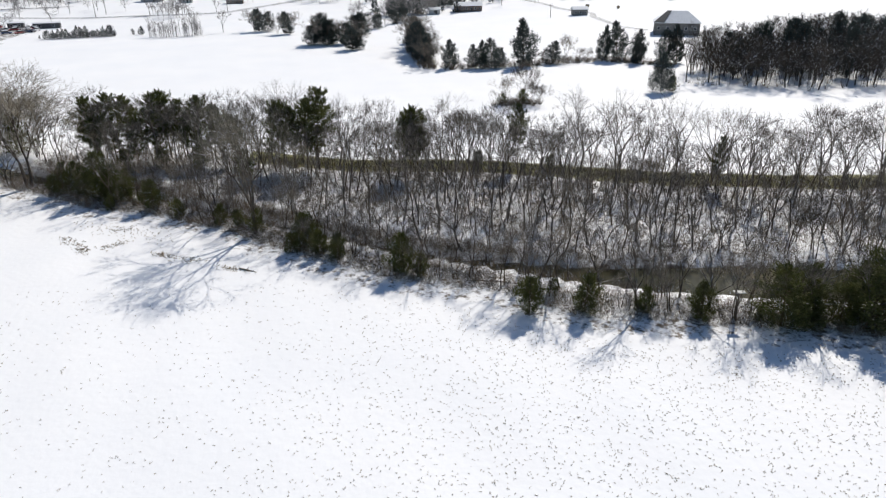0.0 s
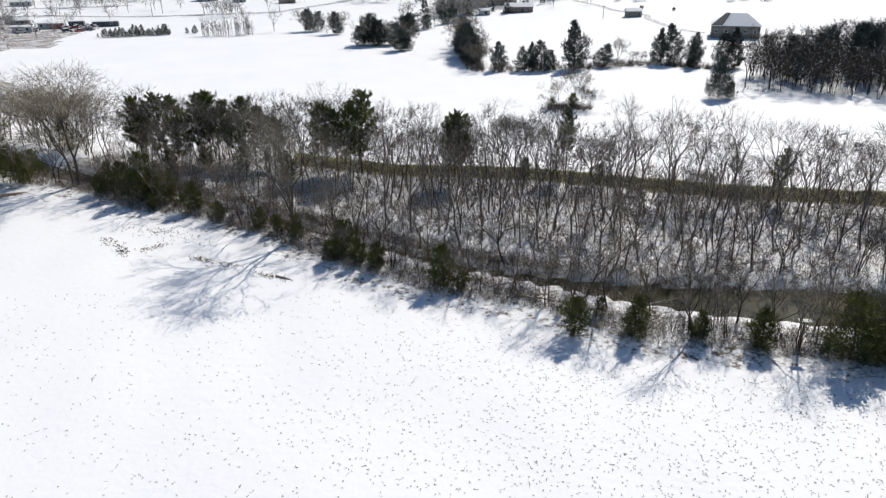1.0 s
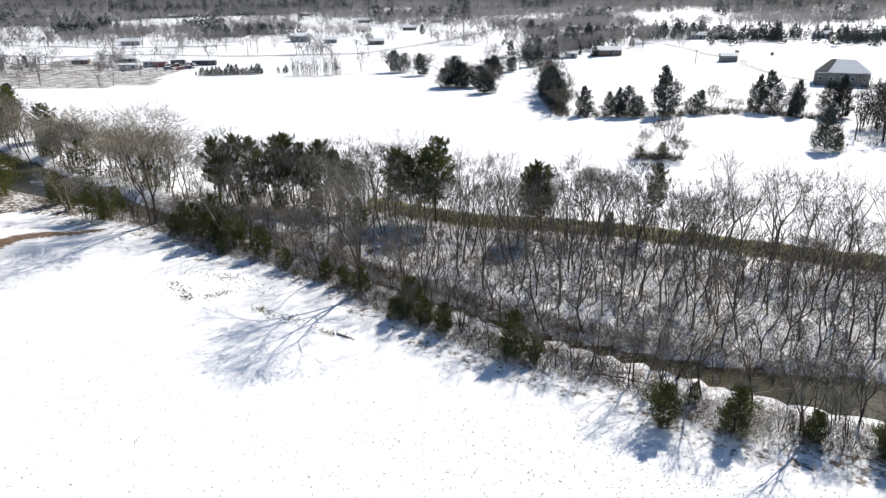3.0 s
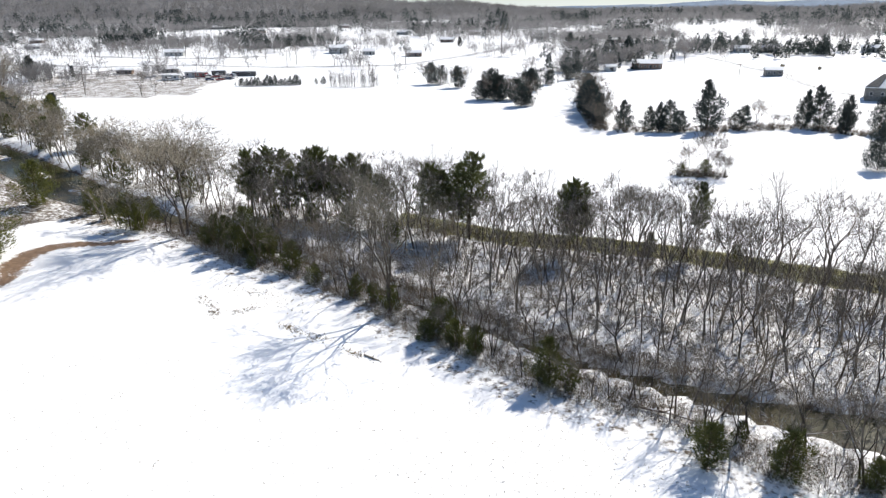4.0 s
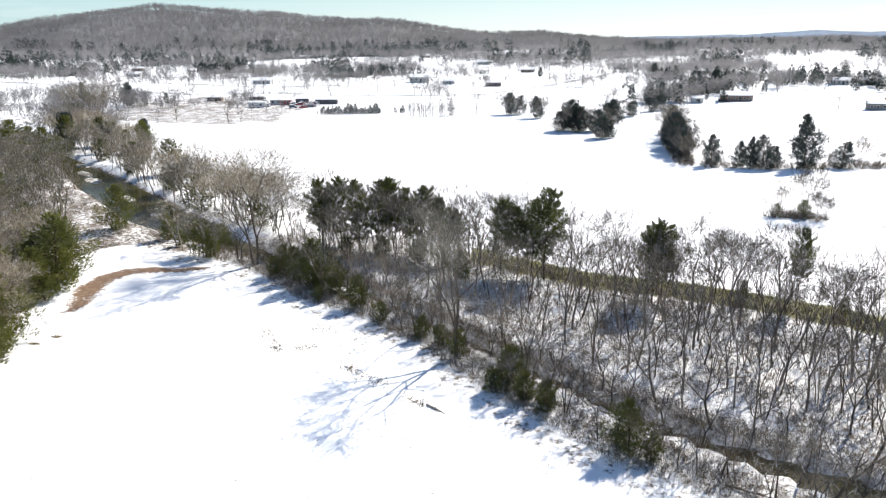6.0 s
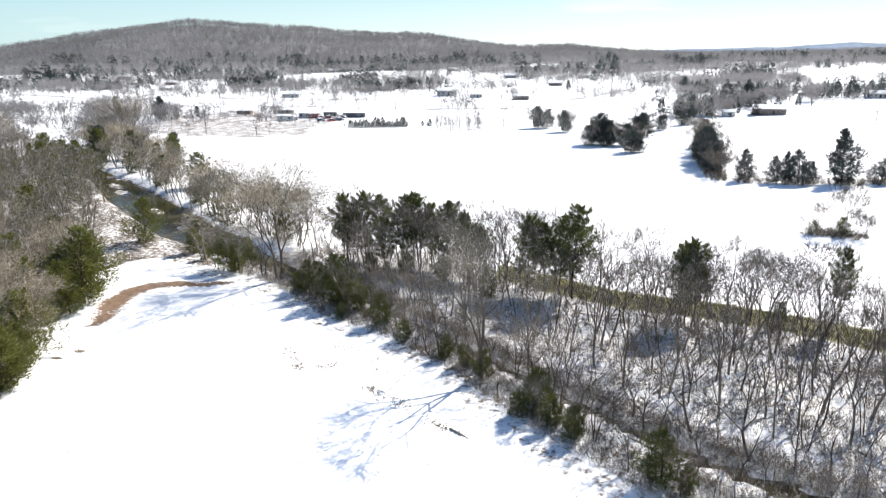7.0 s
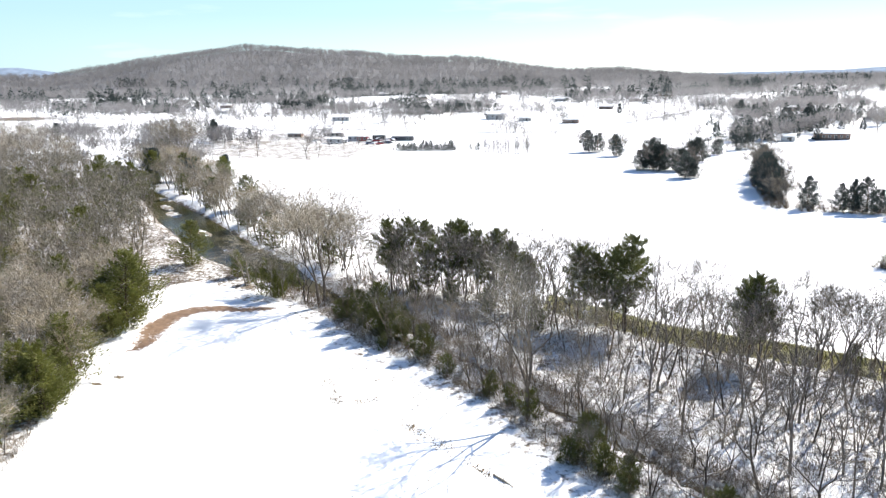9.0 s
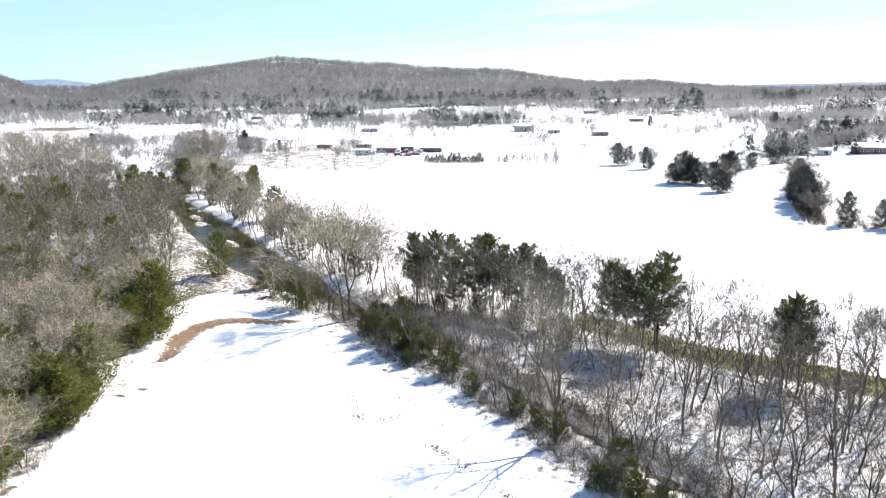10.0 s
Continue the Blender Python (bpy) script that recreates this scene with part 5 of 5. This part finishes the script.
car_stock = Stock([make_car("parked %s car in a snowy yard" % n, q) for n, q in zip(("white", "red", "dark grey", "blue"), PAINTS)], [1.0] * 4)
for i in range(26):
    car_stock.put(int(g.choice([0, 1, 2, 0, 3, 0])), g.uniform(-172, -136), 352 + 26 * g.uniform(0, 1) ** 1.2, 1.0, g.uniform(0, 360))
for i, (x, y, w, k) in enumerate([(-168, 359, 9, 0), (-157, 371, 6, 1), (-135, 376, 12, 2), (-150, 378, 7, 2), (-163, 372, 6, 0)]):
    house("yard_shed", ("white box trailer in a snowy yard", "small red shed in a snowy yard", "long dark shed in a snowy yard")[k], x, y, 8, w, 3.5, 2.4, 0.5, (M_trim, PAINTS[1], M_shingle)[k], windows=2, door=False, category="shed")

# utility poles
M_pole = plain("pole_wood", (0.09, 0.07, 0.055), (0.18, 0.15, 0.12), 2.0, 0.9, 0.15, 0.01)
for x, y, h in ((-179, 297.5, 12), (63, 402, 12), (-235, 402, 11), (118, 352, 7), (-123, 416, 10), (-54, 432, 10)):
    ob = tagged(new("utility_pole"), "weathered wooden utility pole with a crossarm", "utility pole", "utility poles")
    ob.matrix_basis = pose(x, y, top(x, y), 0, 0, 20)
    part("pole", mesh_of("pole", *tubes([((0, 0, -0.5), (0, 0, h), 0.16, 0.11)], 8), M_pole), ob)
    part("crossarm", mesh_of("crossarm", *box(-1.2, -0.07, h - 0.9, 1.2, 0.07, h - 0.75), M_pole), ob)
    for s in (-1.05, 0.0, 1.05):
        part("insulator", mesh_of("insulator", *tubes([((s, 0, h - 0.75), (s, 0, h - 0.55), 0.05, 0.03)], 6), M_trim), ob)

# roads between the fields
M_road = plain("wet_road", (0.16, 0.155, 0.15), (0.34, 0.33, 0.32), 0.3, 0.7, 0.3, 0.02, 0.55)
for nm, lab, line in (("road", "cleared valley road between snowy fields", [(-420, 440, 5), (-320, 420, 5), (-236, 399, 5), (-183, 421, 5), (-124, 414, 5), (-55, 429, 5), (-12, 489, 5), (20, 551, 5), (40, 640, 5)]),
                      ("farm_track", "dark farm track past a shed", [(140, 284, 3.2), (134.5, 300.7, 3.2), (136, 320, 3.2), (138, 343, 3.2), (143.5, 358, 3.2), (138, 376, 3.2), (134.5, 390, 3.2), (132.8, 415, 3.2), (127, 440, 3.2)]),
                      ("lane", "cleared lane on the lower hillside", [(-480, 545, 4), (-353, 473, 4), (-282, 459, 4), (-216, 449, 4), (-150, 470, 4)])):
    tagged(new(nm, mesh_of(nm, *ribbon(line, lambda x, y: top(x, y) + 0.12, 4.0), M_road, True)), lab, "road", kind="structure")

# hay bales in the far pasture
for x, y, turn in ((151.4, 387, 20), (164.2, 373, 70)):
    n, segs = 16, []
    ob = tagged(new("hay_bale"), "round hay bale capped with snow", "hay bale", "hay bales")
    ob.matrix_basis = pose(x, y, top(x, y), 0, 0, turn)
    v = [(s, 0.85 * r * math.cos(6.2832 * i / n), 0.85 + 0.85 * r * math.sin(6.2832 * i / n)) for s, r in ((-0.8, 0.9), (-0.7, 1.0), (0.7, 1.0), (0.8, 0.9)) for i in range(n)]
    f = [tuple(range(n))[::-1], tuple(range(3 * n, 4 * n))] + [(k * n + i, k * n + (i + 1) % n, (k + 1) * n + (i + 1) % n, (k + 1) * n + i) for k in range(3) for i in range(n)]
    part("bale", mesh_of("bale", v, f, M_stub), ob)
    part("snow_cap", mesh_of("snow_cap", [(s, 0.9 * math.cos(a), 0.86 + 0.9 * math.sin(a)) for s in (-0.75, 0.75) for a in (0.6, 1.1, 1.57, 2.04, 2.54)], [(i, i + 1, i + 6, i + 5) for i in range(4)], M_snowroof), ob, "cap of snow")

# ---- the near field ----
# stubble poking through the snow, thinner towards the creek bend
n = 17000
q = np.stack([g.uniform(-48, 62, n), g.uniform(16, 66, n)], 1)
row = np.round((q[:, 0] * 0.53 + q[:, 1] * 0.85) / 0.76) * 0.76 - (q[:, 0] * 0.53 + q[:, 1] * 0.85)
q += np.stack([row * 0.53, row * 0.85], 1) * 0.3 + g.normal(0, 0.25, (n, 2))
d1, _, s1 = along(EDGE, q[:, 0], q[:, 1])
q = q[(~inside(CREEK_WOOD, q[:, 0], q[:, 1])) & (d1 > 4) & (q[:, 1] < np.interp(q[:, 0], [p[0] for p in EDGE[::-1]], [p[1] for p in EDGE[::-1]])) & (g.uniform(0, 1, n) < 0.16 + 0.84 * ease(-30, 22, q[:, 0] - 0.55 * (q[:, 1] - 30)))]
m = len(q)
zz = height(q[:, 0], q[:, 1])
segs = []
for k in range(3):
    ln = g.uniform(0.04, 0.14, m) * g.uniform(0.5, 1.0, m)
    b0 = np.stack([q[:, 0] + g.normal(0, 0.03, m), q[:, 1] + g.normal(0, 0.03, m), zz - 0.03], 1)
    segs.append(np.hstack([b0, b0 + np.stack([g.normal(0, 0.06, m), g.normal(0, 0.06, m), ln + 0.03], 1), g.uniform(0.022, 0.048, (m, 1)), np.zeros((m, 1))]))
tagged(new("stubble", mesh_of("stubble", *tubes(np.concatenate(segs), 3), M_stub)), "cut brown crop stubble poking through thin snow", "stubble", kind="stuff")


def clods(spots, n, g, size):
    """Scattered clods and stalks round each spot (x, y, reach along, reach across, turn)."""
    out = []
    for x, y, a, b, t in spots:
        u, v = g.normal(0, a, n), g.normal(0, b, n)
        px, py = x + u * math.cos(t) - v * math.sin(t), y + u * math.sin(t) + v * math.cos(t)
        pz = height(px, py)
        b0 = np.stack([px, py, pz + 0.02], 1)
        az = g.uniform(0, 6.28, n)
        ln = size * g.uniform(0.4, 1.4, n)
        out.append(np.hstack([b0, b0 + np.stack([np.cos(az) * ln, np.sin(az) * ln, g.uniform(0.0, 0.16, n)], 1), (size * g.uniform(0.16, 0.34, n))[:, None], np.zeros((n, 1))]))
    return tubes(np.concatenate(out), 4)


SPOTS = [(-35.3, 80.6, 1.5, 0.5, -0.9), (-33.0, 77.8, 1.0, 0.4, -1.1), (-29.5, 78.5, 1.0, 0.6, 0.6), (-22.5, 74.0, 0.9, 0.3, -0.7), (-13.5, 68.0, 1.0, 0.3, -0.5), (-19, 71.8, 1.6, 0.6, -0.4), (-31.5, 84.5, 3.0, 0.9, -0.6), (-27, 82, 3.2, 1.0, -0.6), (-61.3, 76.1, 0.3, 0.2, 0), (-62.5, 73.8, 0.3, 0.15, 0)]
tagged(new("debris", mesh_of("debris", *clods(SPOTS, 95, g, 0.2), M_stub)), "brown clods and stalks lying on the snow", "debris", kind="stuff")
# fallen and leaning dead wood
LEANING = [(x, y, 0.1, g.uniform(4, 8), g.uniform(0, 360), g.uniform(8, 45), g.uniform(0.07, 0.13)) for x, y in scatter(CREEK_WOOD, 22, 5, g, lambda x, y: x < 70)]
for i, (x, y, z, ln, turn, tilt, r) in enumerate([(-12.5, 67.7, 0.1, 3.2, -35, 0, 0.12), (9.5, 65, 0.4, 7.5, 150, 6, 0.14), (3.5, 70, 0.6, 6, 40, 14, 0.12), (6.5, 101, 0.5, 9, -30, 12, 0.16), (-22, 103, 0.4, 7, 60, 16, 0.13), (30, 62.5, 0.2, 5, 110, 12, 0.1), (26, 55.6, 0.1, 5, -20, 8, 0.09), (14, 59.3, 0.15, 8.5, -28, 1, 0.13), (38, 57, -0.5, 6, 60, 18, 0.11)] + LEANING):
    gl = np.random.RandomState(400 + i)
    pts3, d = [np.zeros(3)], np.array([1.0, 0, 0])
    for k in range(6):
        d = unit(d + gl.normal(0, 0.07, 3))
        pts3.append(pts3[-1] + d * ln / 6)
    ob = tagged(new("fallen_log", mesh_of("fallen_log", *rope(pts3, [r * (1 - k / 8) for k in range(7)]), M_log, True)), "weathered pale fallen log with snow on it", "log", "fallen logs")
    ob.matrix_basis = pose(x, y, top(x, y) + z, 0, -tilt, turn)
    for k in (2, 3, 4, 5):
        d = unit(gl.normal(0, 1, 3) + [0.6, 0, 0.5])
        part("branch", mesh_of("branch", *rope([pts3[k], pts3[k] + d * ln * 0.1, pts3[k] + unit(d + [0, 0, 0.2]) * ln * 0.22], [r * 0.4, r * 0.28, r * 0.1], 5), M_log, True), ob)
# a small seat platform on the trunk of a hedge tree
stand = tagged(new("tree_stand"), "small pale wooden platform fixed to a tree trunk", "tree stand")
stand.matrix_basis = pose(38.3, 45.65, top(38.3, 45.65), 0, 0, -12)
part("post", mesh_of("post", *tubes([((0, 0, -0.3), (0, 0, 3.1), 0.09, 0.08)], 8), M_pole), stand)
for k in range(3):
    part("slat", mesh_of("slat", *box(-0.55, -0.3 + 0.21 * k, 3.1, 0.55, -0.13 + 0.21 * k, 3.16), M_trim), stand)
# grass along the rim of the wood, brush along the field's edge and the creek banks
q = strew([(-14, 114), (3, 105), (15, 102.6), (27, 99), (38, 94), (55, 86), (73, 81), (100, 75), (100, 80), (73, 87), (55, 92.2), (38, 100.2), (27, 105.2), (15, 108.8), (3, 111), (-14, 119)], 5200, g)
M_grass = plain("winter_grass", (0.1, 0.105, 0.03), (0.3, 0.27, 0.11), 0.4, 0.85, 0.2, 0.0, 0.0, "island")
tagged(new("grass", mesh_of("grass", *brush(q, g, 0.5, 5, 0.03, 0.5), M_grass)), "olive winter grass on the bank beyond the wood", "grass", kind="stuff")
ex, ey = np.array([p[0] for p in EDGE[::-1]]), np.array([p[1] for p in EDGE[::-1]])
n = 4000
bx = g.uniform(-60, 70, n)
q = np.stack([bx, np.interp(bx, ex, ey) + g.uniform(0.3, 6.0, n)], 1)
cdist, cwid, _ = along(CREEK, q[:, 0], q[:, 1])
q = q[cdist > cwid * 0.5]
tagged(new("hedge_brush", mesh_of("hedge_brush", *brush(q, g, 1.6, 9, 0.012), M_brush)), "tangled tan brambles and weeds along the field's edge", "brush", kind="stuff")
# brush along the rim of the wood by the bend
ax, ay = np.array([p[0] for p in LEFT_WOOD[:7]]), np.array([p[1] for p in LEFT_WOOD[:7]])
s = g.uniform(0, 6, 500)
q = np.stack([np.interp(s, np.arange(7), ax) - np.abs(g.normal(0, 1.6, 500)), np.interp(s, np.arange(7), ay) + g.normal(0, 0.8, 500)], 1)
tagged(new("rim_brush", mesh_of("rim_brush", *brush(q, g, 1.3, 9, 0.012), M_brush)), "pale grey weeds at the rim of the wood", "brush", kind="stuff")
